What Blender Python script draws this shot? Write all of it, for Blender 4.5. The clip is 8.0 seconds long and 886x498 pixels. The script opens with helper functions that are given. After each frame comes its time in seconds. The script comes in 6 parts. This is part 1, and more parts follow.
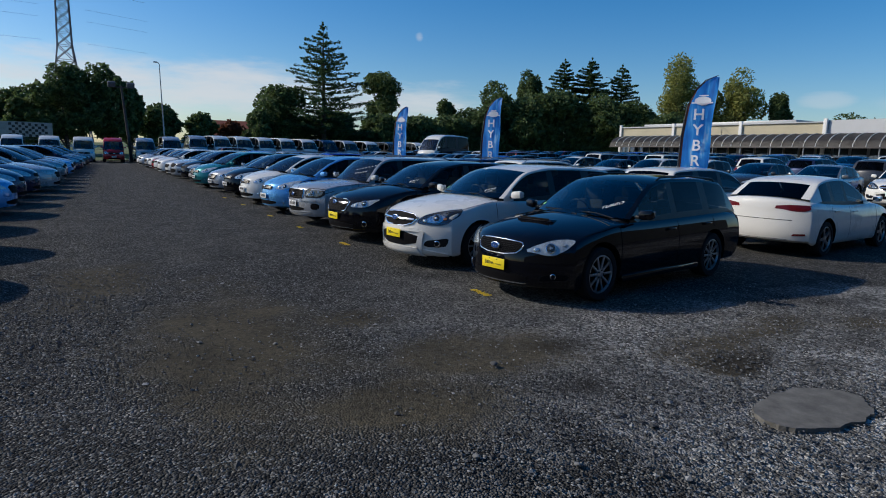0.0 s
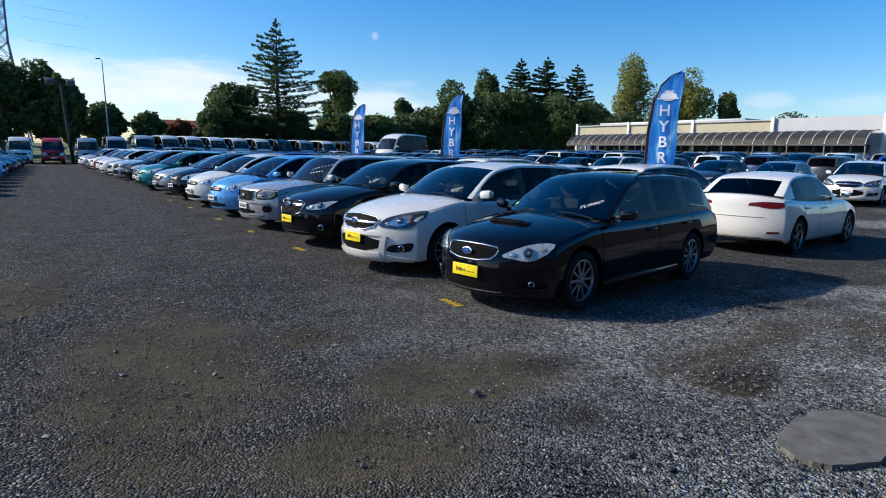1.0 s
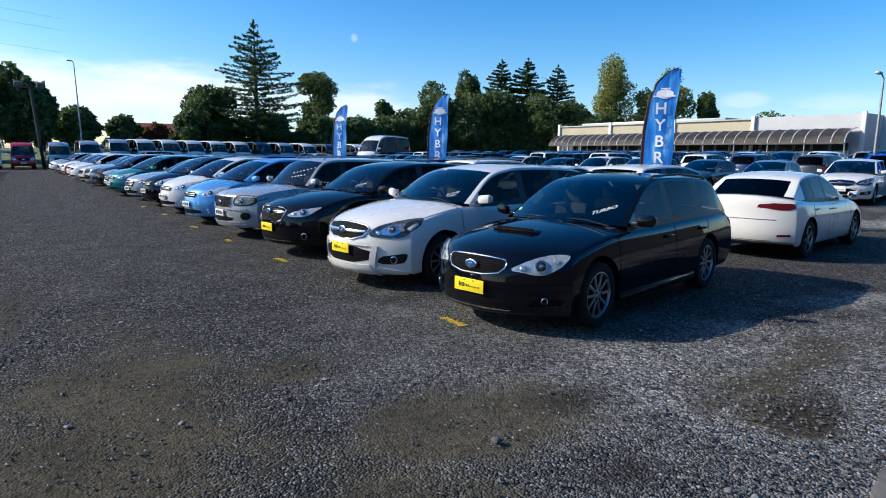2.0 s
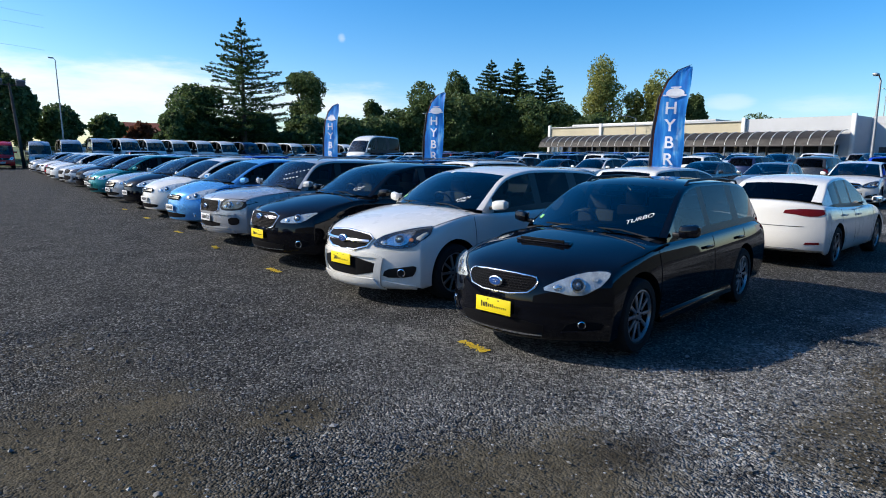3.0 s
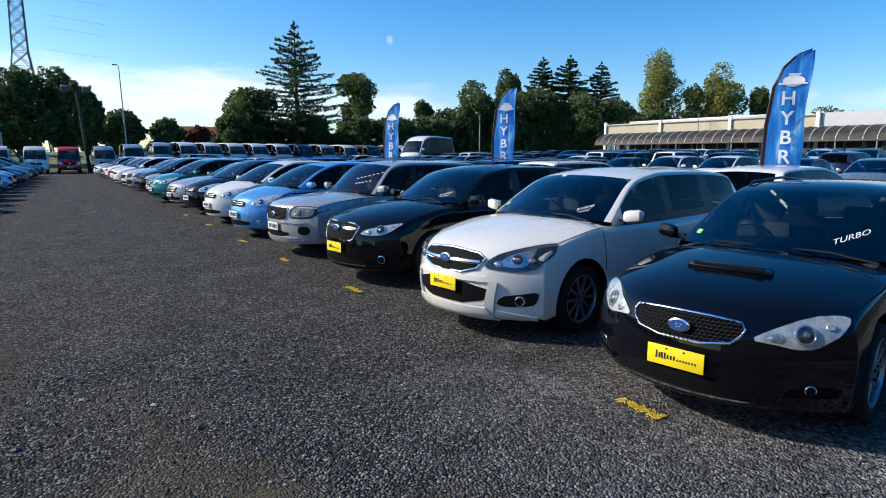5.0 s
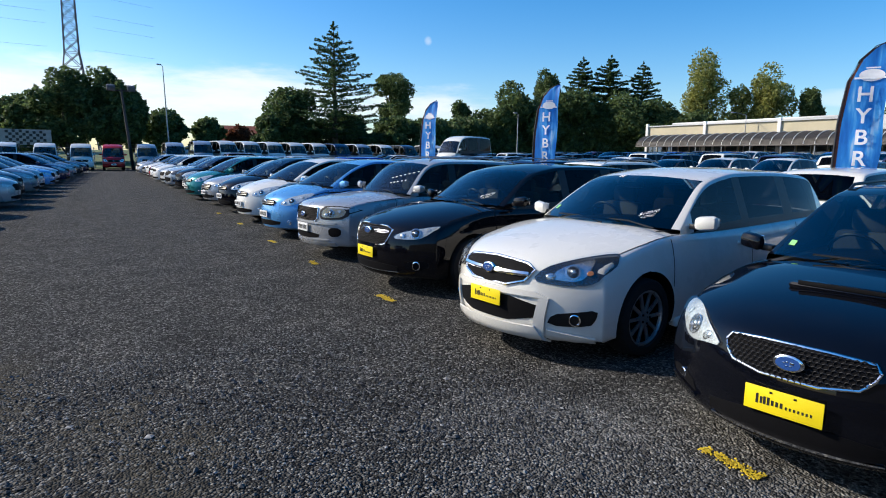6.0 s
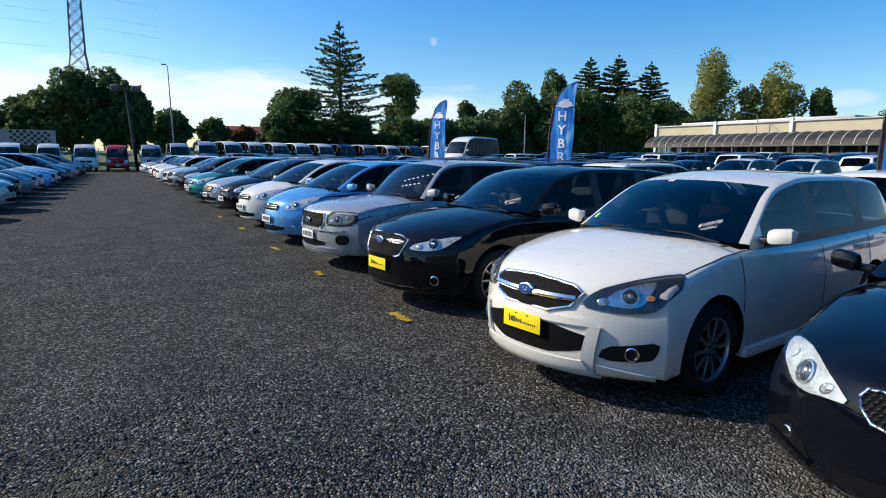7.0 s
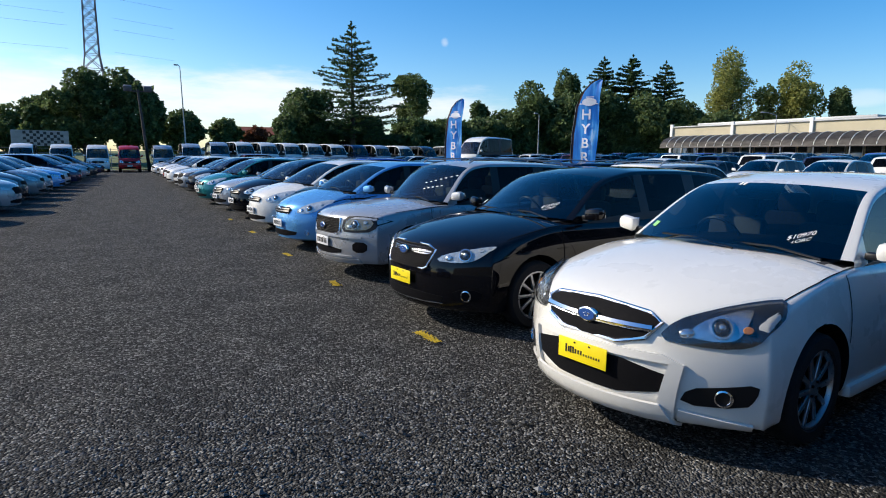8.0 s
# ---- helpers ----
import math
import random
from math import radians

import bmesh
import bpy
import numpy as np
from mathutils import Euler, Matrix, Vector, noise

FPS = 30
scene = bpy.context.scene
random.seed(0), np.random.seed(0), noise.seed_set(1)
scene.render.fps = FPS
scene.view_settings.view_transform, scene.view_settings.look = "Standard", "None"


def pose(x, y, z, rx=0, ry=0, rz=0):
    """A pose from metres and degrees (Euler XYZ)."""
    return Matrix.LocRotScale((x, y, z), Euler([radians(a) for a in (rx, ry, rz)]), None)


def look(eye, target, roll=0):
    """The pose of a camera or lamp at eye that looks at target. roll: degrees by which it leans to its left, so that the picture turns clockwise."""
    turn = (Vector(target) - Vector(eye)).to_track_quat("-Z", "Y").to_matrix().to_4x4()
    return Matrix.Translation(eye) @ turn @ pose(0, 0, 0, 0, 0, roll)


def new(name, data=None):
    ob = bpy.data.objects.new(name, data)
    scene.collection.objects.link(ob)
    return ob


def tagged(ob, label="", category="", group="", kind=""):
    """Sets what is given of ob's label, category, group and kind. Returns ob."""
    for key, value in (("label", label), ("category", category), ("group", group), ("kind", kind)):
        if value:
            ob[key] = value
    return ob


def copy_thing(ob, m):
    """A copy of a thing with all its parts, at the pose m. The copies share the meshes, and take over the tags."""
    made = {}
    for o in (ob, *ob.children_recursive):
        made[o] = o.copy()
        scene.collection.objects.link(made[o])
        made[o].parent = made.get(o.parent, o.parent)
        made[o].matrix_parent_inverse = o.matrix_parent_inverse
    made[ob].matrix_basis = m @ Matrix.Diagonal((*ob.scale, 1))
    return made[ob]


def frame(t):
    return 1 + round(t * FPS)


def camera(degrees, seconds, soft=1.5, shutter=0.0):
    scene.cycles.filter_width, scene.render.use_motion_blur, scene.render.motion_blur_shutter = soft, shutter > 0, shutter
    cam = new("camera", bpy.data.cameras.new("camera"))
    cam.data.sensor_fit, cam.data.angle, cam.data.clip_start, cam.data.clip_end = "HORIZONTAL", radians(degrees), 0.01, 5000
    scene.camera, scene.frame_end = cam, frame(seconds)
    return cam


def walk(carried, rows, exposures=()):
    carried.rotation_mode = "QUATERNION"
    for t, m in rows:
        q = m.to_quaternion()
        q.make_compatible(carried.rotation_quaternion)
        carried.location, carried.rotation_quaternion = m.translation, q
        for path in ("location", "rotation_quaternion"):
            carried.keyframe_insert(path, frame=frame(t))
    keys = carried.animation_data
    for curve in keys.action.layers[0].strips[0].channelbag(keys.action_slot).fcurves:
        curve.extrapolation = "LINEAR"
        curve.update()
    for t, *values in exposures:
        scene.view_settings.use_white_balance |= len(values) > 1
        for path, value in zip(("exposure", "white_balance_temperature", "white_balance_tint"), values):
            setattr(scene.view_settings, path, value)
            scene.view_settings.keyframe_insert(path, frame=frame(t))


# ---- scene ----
cam = camera(72.9, 8.0, soft=1.0)
PATH = [
    (0, (0.303, -0.116, 1.657), (1.433, 1.751, 1.312), 1.6),
    (0.5, (0.477, 0.169, 1.653), (1.703, 1.976, 1.311), 1.4),
    (1, (0.599, 0.520, 1.619), (1.855, 2.305, 1.276), 1.3),
    (1.5, (0.663, 0.899, 1.635), (1.945, 2.667, 1.297), 1.3),
    (1.7, (0.740, 1.013, 1.617), (2.035, 2.772, 1.284), 1.0),
    (2.8, (1.063, 1.790, 1.617), (2.402, 3.515, 1.274), 1.1),
    (3, (1.080, 1.945, 1.623), (2.425, 3.665, 1.290), 1.0),
    (3.5, (1.122, 2.293, 1.591), (2.470, 4.012, 1.259), 0.9),
    (4, (1.252, 2.614, 1.616), (2.536, 4.381, 1.282), 0.8),
    (4.5, (1.231, 2.960, 1.604), (2.460, 4.767, 1.272), 0.8),
    (4.7, (1.213, 3.121, 1.640), (2.439, 4.929, 1.306), 0.5),
    (6, (1.562, 3.925, 1.591), (2.658, 5.815, 1.257), 0.8),
    (6.5, (1.616, 4.330, 1.612), (2.707, 6.223, 1.280), 0.9),
    (7, (1.793, 4.659, 1.598), (2.873, 6.559, 1.266), 0.8),
    (7.5, (1.930, 4.974, 1.608), (2.987, 6.886, 1.276), 0.9),
    (8, (1.959, 5.356, 1.589), (3.004, 7.274, 1.259), 0.8),
]
walk(cam, [(t, look(eye, target, roll)) for t, eye, target, roll in PATH], [(0, -0.52, 6250, 10), (0.6, -0.06, 6250, 10), (1.0, 0.07, 6250, 10), (1.4, 0.22, 6250, 10), (4.0, 0.22, 6350, 10), (8.0, 0.16, 6550, 10)])

# the yard's plan is drawn in units of PLAN metres; cars keep their own true size
PLAN = 1.105

# ---------------------------------------------------------------- light
world = bpy.data.worlds.new("sky")
scene.world = world
world.use_nodes = True
SUN_AZ = math.atan2(-1.20, 1.0)          # from the y axis towards -x
SUN_EL = radians(31.5)


def build_sky():
    nt = world.node_tree
    nt.nodes.clear()
    out = nt.nodes.new("ShaderNodeOutputWorld")
    bg = nt.nodes.new("ShaderNodeBackground")
    sky = nt.nodes.new("ShaderNodeTexSky")
    sky.sky_type = 'NISHITA'
    sky.sun_disc = False
    sky.sun_elevation = SUN_EL
    sky.sun_rotation = SUN_AZ
    sky.air_density, sky.dust_density, sky.ozone_density = 0.95, 0.8, 3.2
    bg.inputs["Strength"].default_value = 0.165
    # cloud banks low over the horizon: (bearing, height, half width, half height, strength)
    tc = nt.nodes.new("ShaderNodeTexCoord")
    sep = nt.nodes.new("ShaderNodeSeparateXYZ")
    nt.links.new(tc.outputs["Generated"], sep.inputs[0])

    def math_node(op, a, b=None):
        n = nt.nodes.new("ShaderNodeMath")
        n.operation = op
        for i, v in enumerate((a, b)):
            if v is None:
                continue
            if isinstance(v, (int, float)):
                n.inputs[i].default_value = v
            else:
                nt.links.new(v, n.inputs[i])
        return n.outputs[0]

    az = math_node('ARCTAN2', sep.outputs[0], sep.outputs[1])
    el = sep.outputs[2]
    comb = nt.nodes.new("ShaderNodeCombineXYZ")
    nt.links.new(math_node('MULTIPLY', az, 5.0), comb.inputs[0])
    nt.links.new(math_node('MULTIPLY', el, 22.0), comb.inputs[1])
    ns = nt.nodes.new("ShaderNodeTexNoise")
    ns.inputs["Scale"].default_value = 1.3
    ns.inputs["Detail"].default_value = 7
    ns.inputs["Roughness"].default_value = 0.6
    nt.links.new(comb.outputs[0], ns.inputs[0])
    wob = math_node('MULTIPLY', math_node('SUBTRACT', ns.outputs[0], 0.5), 2.6)
    total = None
    for a0, e0, wa, we, k in ((0.10, 0.085, 0.50, 0.055, 0.82), (0.45, 0.080, 0.22, 0.030, 0.75), (-0.6, 0.07, 0.5, 0.06, 0.8), (1.096, 0.088, 0.040, 0.013, 0.30),
                              (1.215, 0.084, 0.08, 0.018, 0.32), (1.40, 0.07, 0.10, 0.02, 0.5), (0.497, 0.182, 0.008, 0.009, 0.42)):
        da = math_node('DIVIDE', math_node('SUBTRACT', az, a0), wa)
        de = math_node('DIVIDE', math_node('SUBTRACT', el, e0), we)
        d2 = math_node('ADD', math_node('MULTIPLY', da, da), math_node('MULTIPLY', de, de))
        v = math_node('ADD', math_node('SUBTRACT', 1.0, d2), wob)
        sm = nt.nodes.new("ShaderNodeMapRange")
        sm.interpolation_type = 'SMOOTHSTEP'
        nt.links.new(v, sm.inputs[0])
        sm.inputs[1].default_value, sm.inputs[2].default_value = 0.0, 1.25
        sm.inputs[3].default_value, sm.inputs[4].default_value = 0.0, k
        total = sm.outputs[0] if total is None else math_node('MAXIMUM', total, sm.outputs[0])
    mix = nt.nodes.new("ShaderNodeMix")
    mix.data_type = 'RGBA'
    mix.inputs[7].default_value = (5.7, 5.8, 5.9, 1)
    nt.links.new(total, mix.inputs[0])
    hs = nt.nodes.new("ShaderNodeHueSaturation")
    hs.inputs["Saturation"].default_value = 1.42
    hs.inputs["Hue"].default_value = 0.502
    nt.links.new(sky.outputs[0], hs.inputs["Color"])
    nt.links.new(hs.outputs[0], mix.inputs[6])
    nt.links.new(mix.outputs[2], bg.inputs[0])
    nt.links.new(bg.outputs[0], out.inputs[0])


build_sky()
sun = new("sun", bpy.data.lights.new("sun", 'SUN'))
sun.data.energy = 5.0
sun.data.angle = radians(0.5)
sun.data.color = (1.0, 0.90, 0.75)
sun_dir = Vector((math.sin(SUN_AZ) * math.cos(SUN_EL), math.cos(SUN_AZ) * math.cos(SUN_EL), math.sin(SUN_EL)))
sun.matrix_world = look(sun_dir * 50, (0, 0, 0))


# ---------------------------------------------------------------- materials
def mat_base(name):
    m = bpy.data.materials.new(name)
    m.use_nodes = True
    nt = m.node_tree
    b = nt.nodes["Principled BSDF"]
    return m, nt, b


def coords(nt, kind="Object"):
    return nt.nodes.new("ShaderNodeTexCoord").outputs[kind]


def noise_tex(nt, vec, scale, detail=4, rough=0.55):
    n = nt.nodes.new("ShaderNodeTexNoise")
    n.inputs["Scale"].default_value = scale
    n.inputs["Detail"].default_value = detail
    n.inputs["Roughness"].default_value = rough
    nt.links.new(vec, n.inputs["Vector"])
    return n.outputs[0]


def ramp(nt, fac, stops):
    r = nt.nodes.new("ShaderNodeValToRGB")
    e = r.color_ramp.elements
    while len(e) < len(stops):
        e.new(0.5)
    for el, (p, c) in zip(e, stops):
        el.position = p
        el.color = (*c, 1) if len(c) == 3 else c
    nt.links.new(fac, r.inputs[0])
    return r.outputs[0]


def bump(nt, height, strength, dist, bsdf):
    n = nt.nodes.new("ShaderNodeBump")
    n.inputs["Strength"].default_value = strength
    n.inputs["Distance"].default_value = dist
    nt.links.new(height, n.inputs["Height"])
    nt.links.new(n.outputs[0], bsdf.inputs["Normal"])


def plain(name, col, rough=0.5, metal=0.0, coat=0.0, vary=0.12, scale=8.0, spec=0.5, bumpy=0.0):
    m, nt, b = mat_base(name)
    vec = coords(nt)
    n = noise_tex(nt, vec, scale, 5)
    lo = tuple(c * (1 - vary) for c in col)
    hi = tuple(min(1, c * (1 + vary)) for c in col)
    nt.links.new(ramp(nt, n, [(0.3, lo), (0.7, hi)]), b.inputs["Base Color"])
    n2 = noise_tex(nt, vec, scale * 6, 4)
    nt.links.new(ramp(nt, n2, [(0.3, (rough * 0.85,) * 3), (0.7, (min(1, rough * 1.2),) * 3)]), b.inputs["Roughness"])
    b.inputs["Metallic"].default_value = metal
    b.inputs["Coat Weight"].default_value = coat
    b.inputs["Coat Roughness"].default_value = 0.04
    b.inputs["Specular IOR Level"].default_value = spec
    if bumpy:
        bump(nt, n2, bumpy, 0.01, b)
    return m


def paint(name, col, metal=0.25, spec=0.12):
    """Clear-coated car paint with flake and a film of road dust."""
    m, nt, b = mat_base(name)
    vec = coords(nt)
    flake = noise_tex(nt, vec, 900, 1)
    dust = noise_tex(nt, vec, 2.3, 6, 0.65)
    base = ramp(nt, flake, [(0.35, tuple(c * 0.92 for c in col)), (0.65, tuple(min(1, c * 1.08) for c in col))])
    mix = nt.nodes.new("ShaderNodeMix")
    mix.data_type = 'RGBA'
    mix.inputs[7].default_value = (0.30, 0.28, 0.25, 1)
    nt.links.new(ramp(nt, dust, [(0.5, (0, 0, 0)), (0.85, (0.012, 0.012, 0.012))]), mix.inputs[0])
    nt.links.new(base, mix.inputs[6])
    nt.links.new(mix.outputs[2], b.inputs["Base Color"])
    nt.links.new(ramp(nt, dust, [(0.3, (0.22,) * 3), (0.75, (0.38,) * 3)]), b.inputs["Roughness"])
    b.inputs["Metallic"].default_value = metal
    b.inputs["Specular IOR Level"].default_value = spec
    b.inputs["Coat Weight"].default_value = 1.0
    b.inputs["Coat Roughness"].default_value = 0.02
    b.inputs["Coat IOR"].default_value = 1.4
    return m


def glass(name, tint, f0=1.5):
    """Thin tinted pane: see-through with a mirror sheen."""
    m = bpy.data.materials.new(name)
    m.use_nodes = True
    nt = m.node_tree
    nt.nodes.clear()
    out = nt.nodes.new("ShaderNodeOutputMaterial")
    tr = nt.nodes.new("ShaderNodeBsdfTransparent")
    tr.inputs[0].default_value = (*tint, 1)
    gl = nt.nodes.new("ShaderNodeBsdfGlossy")
    gl.inputs["Roughness"].default_value = 0.02
    gl.inputs[0].default_value = (0.95, 0.97, 1, 1)
    fr = nt.nodes.new("ShaderNodeFresnel")
    fr.inputs[0].default_value = f0
    mx = nt.nodes.new("ShaderNodeMixShader")
    nt.links.new(fr.outputs[0], mx.inputs[0])
    nt.links.new(tr.outputs[0], mx.inputs[1])
    nt.links.new(gl.outputs[0], mx.inputs[2])
    nt.links.new(mx.outputs[0], out.inputs[0])
    return m


def ground_material():
    """Dark compacted gravel with dusty brown stains."""
    m, nt, b = mat_base("gravel_ground")
    vec = coords(nt)
    v = nt.nodes.new("ShaderNodeTexVoronoi")
    v.inputs["Scale"].default_value = 70
    nt.links.new(vec, v.inputs["Vector"])
    grey = nt.nodes.new("ShaderNodeSeparateColor")
    nt.links.new(v.outputs["Color"], grey.inputs[0])
    stones = ramp(nt, grey.outputs[0], [(0.0, (0.018, 0.018, 0.0175)), (0.5, (0.048, 0.048, 0.0465)), (0.82, (0.11, 0.11, 0.106)), (1.0, (0.28, 0.28, 0.27))])
    coarse = nt.nodes.new("ShaderNodeTexVoronoi")
    coarse.inputs["Scale"].default_value = 44
    nt.links.new(vec, coarse.inputs["Vector"])
    grey2 = nt.nodes.new("ShaderNodeSeparateColor")
    nt.links.new(coarse.outputs["Color"], grey2.inputs[0])
    pale = ramp(nt, grey2.outputs[1], [(0.0, (0.05, 0.05, 0.048)), (0.5, (0.22, 0.22, 0.214)), (1.0, (0.62, 0.62, 0.60))])
    sep = nt.nodes.new("ShaderNodeSeparateXYZ")
    nt.links.new(vec, sep.inputs[0])

    def math_node(op, a, b_=None):
        n = nt.nodes.new("ShaderNodeMath")
        n.operation = op
        for i, v_ in enumerate((a, b_)):
            if v_ is None:
                continue
            if isinstance(v_, (int, float)):
                n.inputs[i].default_value = v_
            else:
                nt.links.new(v_, n.inputs[i])
        return n.outputs[0]

    big = noise_tex(nt, vec, 0.9, 7, 0.62)
    wob = math_node('MULTIPLY', math_node('SUBTRACT', big, 0.5), 2.4)

    def blots(items):
        out = None
        for bx, by, rx, ry in items:
            dx = math_node('DIVIDE', math_node('SUBTRACT', sep.outputs[0], bx), rx)
            dy = math_node('DIVIDE', math_node('SUBTRACT', sep.outputs[1], by), ry)
            d = math_node('SQRT', math_node('ADD', math_node('MULTIPLY', dx, dx), math_node('MULTIPLY', dy, dy)))
            v_ = math_node('SUBTRACT', 1.0, math_node('ADD', d, wob))
            v_ = math_node('MINIMUM', math_node('MAXIMUM', math_node('MULTIPLY', v_, 1.6), 0.0), 1.0)
            out = v_ if out is None else math_node('MAXIMUM', out, v_)
        return out

    def blend(fac, a_, b_):
        mx = nt.nodes.new("ShaderNodeMix")
        mx.data_type = 'RGBA'
        nt.links.new(fac, mx.inputs[0])
        for i, c_ in ((6, a_), (7, b_)):
            if isinstance(c_, tuple):
                mx.inputs[i].default_value = (*c_, 1)
            else:
                nt.links.new(c_, mx.inputs[i])
        return mx.outputs[2]

    # loose pale chips over the open end of the yard
    chips = blots([(4.6, 0.6, 3.6, 2.6), (5.2, 2.6, 2.4, 1.5), (4.4, 3.5, 1.6, 0.9), (8.5, 2.2, 4.0, 1.6), (14, 1.0, 6, 2.5), (22, 3, 6, 5), (17.2, 20, 1.6, 30)])
    # weaker pale blend by the front row, lifting its brightness through colour
    chips = math_node('MAXIMUM', chips, math_node('MULTIPLY', blots([(4.0, 4.2, 2.2, 2.6)]), 0.3))
    col = blend(chips, stones, pale)
    # dusty brown stains, then darker damp ones
    fines = noise_tex(nt, vec, 26, 5, 0.7)
    dust = ramp(nt, fines, [(0.3, (0.030, 0.026, 0.017)), (0.7, (0.105, 0.090, 0.060))])
    dirt = math_node('MULTIPLY', blots([(1.3, 4.6, 1.0, 2.4), (1.8, 3.0, 1.0, 0.8), (3.0, 3.5, 1.3, 0.6), (2.3, 4.9, 0.6, 0.4), (5.4, 2.9, 1.6, 0.4), (0.4, 7.5, 0.7, 1.6), (4.4, 2.5, 0.5, 0.4), (6.8, 2.6, 0.9, 0.4)]), 0.92)
    col = blend(dirt, col, dust)
    damp = math_node('MULTIPLY', blots([(3.15, 2.7, 0.35, 0.22), (4.55, 2.45, 0.5, 0.25), (5.9, 2.35, 0.6, 0.3), (3.6, 3.45, 0.5, 0.22), (5.0, 2.1, 0.4, 0.2)]), 0.6)
    col = blend(damp, col, (0.02, 0.017, 0.013))
    mid = noise_tex(nt, vec, 1.7, 5, 0.6)
    mul = nt.nodes.new("ShaderNodeMix")
    mul.data_type = 'RGBA'
    mul.blend_type = 'MULTIPLY'
    mul.inputs[0].default_value = 1.0
    nt.links.new(col, mul.inputs[6])
    nt.links.new(ramp(nt, mid, [(0.28, (0.66, 0.66, 0.66)), (0.5, (0.96, 0.95, 0.93)), (0.72, (1.25, 1.22, 1.17))]), mul.inputs[7])
    nt.links.new(mul.outputs[2], b.inputs["Base Color"])
    b.inputs["Roughness"].default_value = 0.85
    b.inputs["Specular IOR Level"].default_value = 0.08
    flat = math_node('SUBTRACT', 1.0, math_node('MULTIPLY', math_node('MAXIMUM', dirt, damp), 0.85))
    height = math_node('ADD', math_node('MULTIPLY', math_node('ADD', v.outputs["Distance"], math_node('MULTIPLY', math_node('MULTIPLY', coarse.outputs["Distance"], chips), 1.2)), flat), math_node('MULTIPLY', math_node('SUBTRACT', 1.0, flat), math_node('MULTIPLY', fines, 0.5)))
    bump(nt, height, 1.0, 0.03, b)
    b.inputs["Normal"].links[0].from_node.invert = True
    return m


M = {}
PAINTS = dict(
    black=(0.0025, 0.003, 0.0055), white=(0.70, 0.685, 0.635), silver=(0.40, 0.41, 0.42), skyblue=(0.12, 0.36, 0.68),
    teal=(0.02, 0.20, 0.20), darkgrey=(0.04, 0.042, 0.047), red=(0.45, 0.012, 0.015), navy=(0.012, 0.02, 0.06),
    blue=(0.01, 0.05, 0.42), grey=(0.20, 0.21, 0.22), gold=(0.34, 0.30, 0.23), pearl=(0.62, 0.61, 0.58), maroon=(0.10, 0.01, 0.015), ink_black=(0.0045, 0.0045, 0.006))
for _n, _c in PAINTS.items():
    M[_n] = paint("paint_" + _n, _c, 0.0 if _n in ("white", "pearl", "black", "red", "ink_black") else 0.35, 0.0 if "black" in _n else 0.12)
M["ground"] = ground_material()
M["rubber"] = plain("rubber", (0.014, 0.014, 0.015), 0.8, scale=20, bumpy=0.2, spec=0.2)
M["trim"] = plain("black_trim", (0.009, 0.009, 0.010), 0.4, scale=20, spec=0.3)
M["cavity"] = plain("dark_cavity", (0.005, 0.005, 0.006), 0.7, scale=20, spec=0.08)
M["interior"] = plain("interior_cloth", (0.022, 0.022, 0.024), 0.9, scale=40, bumpy=0.3)
M["seat"] = plain("seat_cloth", (0.06, 0.06, 0.062), 0.9, scale=40, bumpy=0.3)
M["chrome"] = plain("chrome", (0.75, 0.76, 0.78), 0.12, 1.0, vary=0.03)
M["alloy"] = plain("alloy", (0.36, 0.37, 0.39), 0.3, 0.8, vary=0.06)
M["lamp"] = plain("lamp_reflector", (0.52, 0.56, 0.57), 0.25, 0.35, coat=1.0, vary=0.3, scale=16)
M["silvering"] = plain("lamp_silvering", (0.7, 0.72, 0.73), 0.15, 0.9, vary=0.2, scale=30)
M["lamp_dark"] = plain("lamp_smoked", (0.035, 0.038, 0.042), 0.2, 0.3, coat=1.0, vary=0.3, scale=14)
M["lamp_yellowed"] = plain("lamp_yellowed", (0.22, 0.20, 0.13), 0.3, 0.2, coat=0.6, vary=0.2, scale=14)
M["amber"] = plain("amber_lens", (0.5, 0.2, 0.05), 0.2, coat=1.0)
M["tail"] = plain("tail_lens", (0.12, 0.003, 0.006), 0.3, coat=0.4, spec=0.2)
M["yellow"] = plain("yellow_plate", (0.85, 0.66, 0.01), 0.4, vary=0.03)
M["plate"] = plain("white_plate", (0.75, 0.75, 0.74), 0.4, vary=0.03)
M["ink"] = plain("black_ink", (0.015, 0.015, 0.015), 0.5)
M["chalk"] = plain("white_chalk", (0.8, 0.8, 0.78), 0.8, vary=0.1)
M["emblem"] = plain("blue_emblem", (0.03, 0.10, 0.35), 0.2, 0.3, coat=1.0)
M["windscreen"] = glass("windscreen_glass", (0.58, 0.68, 0.66), 1.7)
M["privacy"] = glass("privacy_glass", (0.07, 0.08, 0.085), 1.19)
M["sidepane"] = glass("side_glass", (0.26, 0.31, 0.31), 1.22)
M["clear"] = glass("lamp_glass", (0.9, 0.93, 0.95))
M["sticker"] = plain("green_sticker", (0.25, 0.6, 0.2), 0.5)
M["concrete"] = plain("concrete", (0.32, 0.31, 0.29), 0.9, vary=0.15, scale=3, bumpy=0.3)
M["patch"] = plain("concrete_patch", (0.12, 0.113, 0.098), 0.9, vary=0.35, scale=9, bumpy=0.4)
M["yellow_paint"] = plain("yellow_line_paint", (0.55, 0.40, 0.02), 0.8, vary=0.3, scale=9)
M["cream"] = plain("cream_wall", (0.46, 0.41, 0.29), 0.8, vary=0.06, scale=0.6)
M["shade_wall"] = plain("shade_wall", (0.05, 0.055, 0.05), 0.9, vary=0.2, scale=0.8)
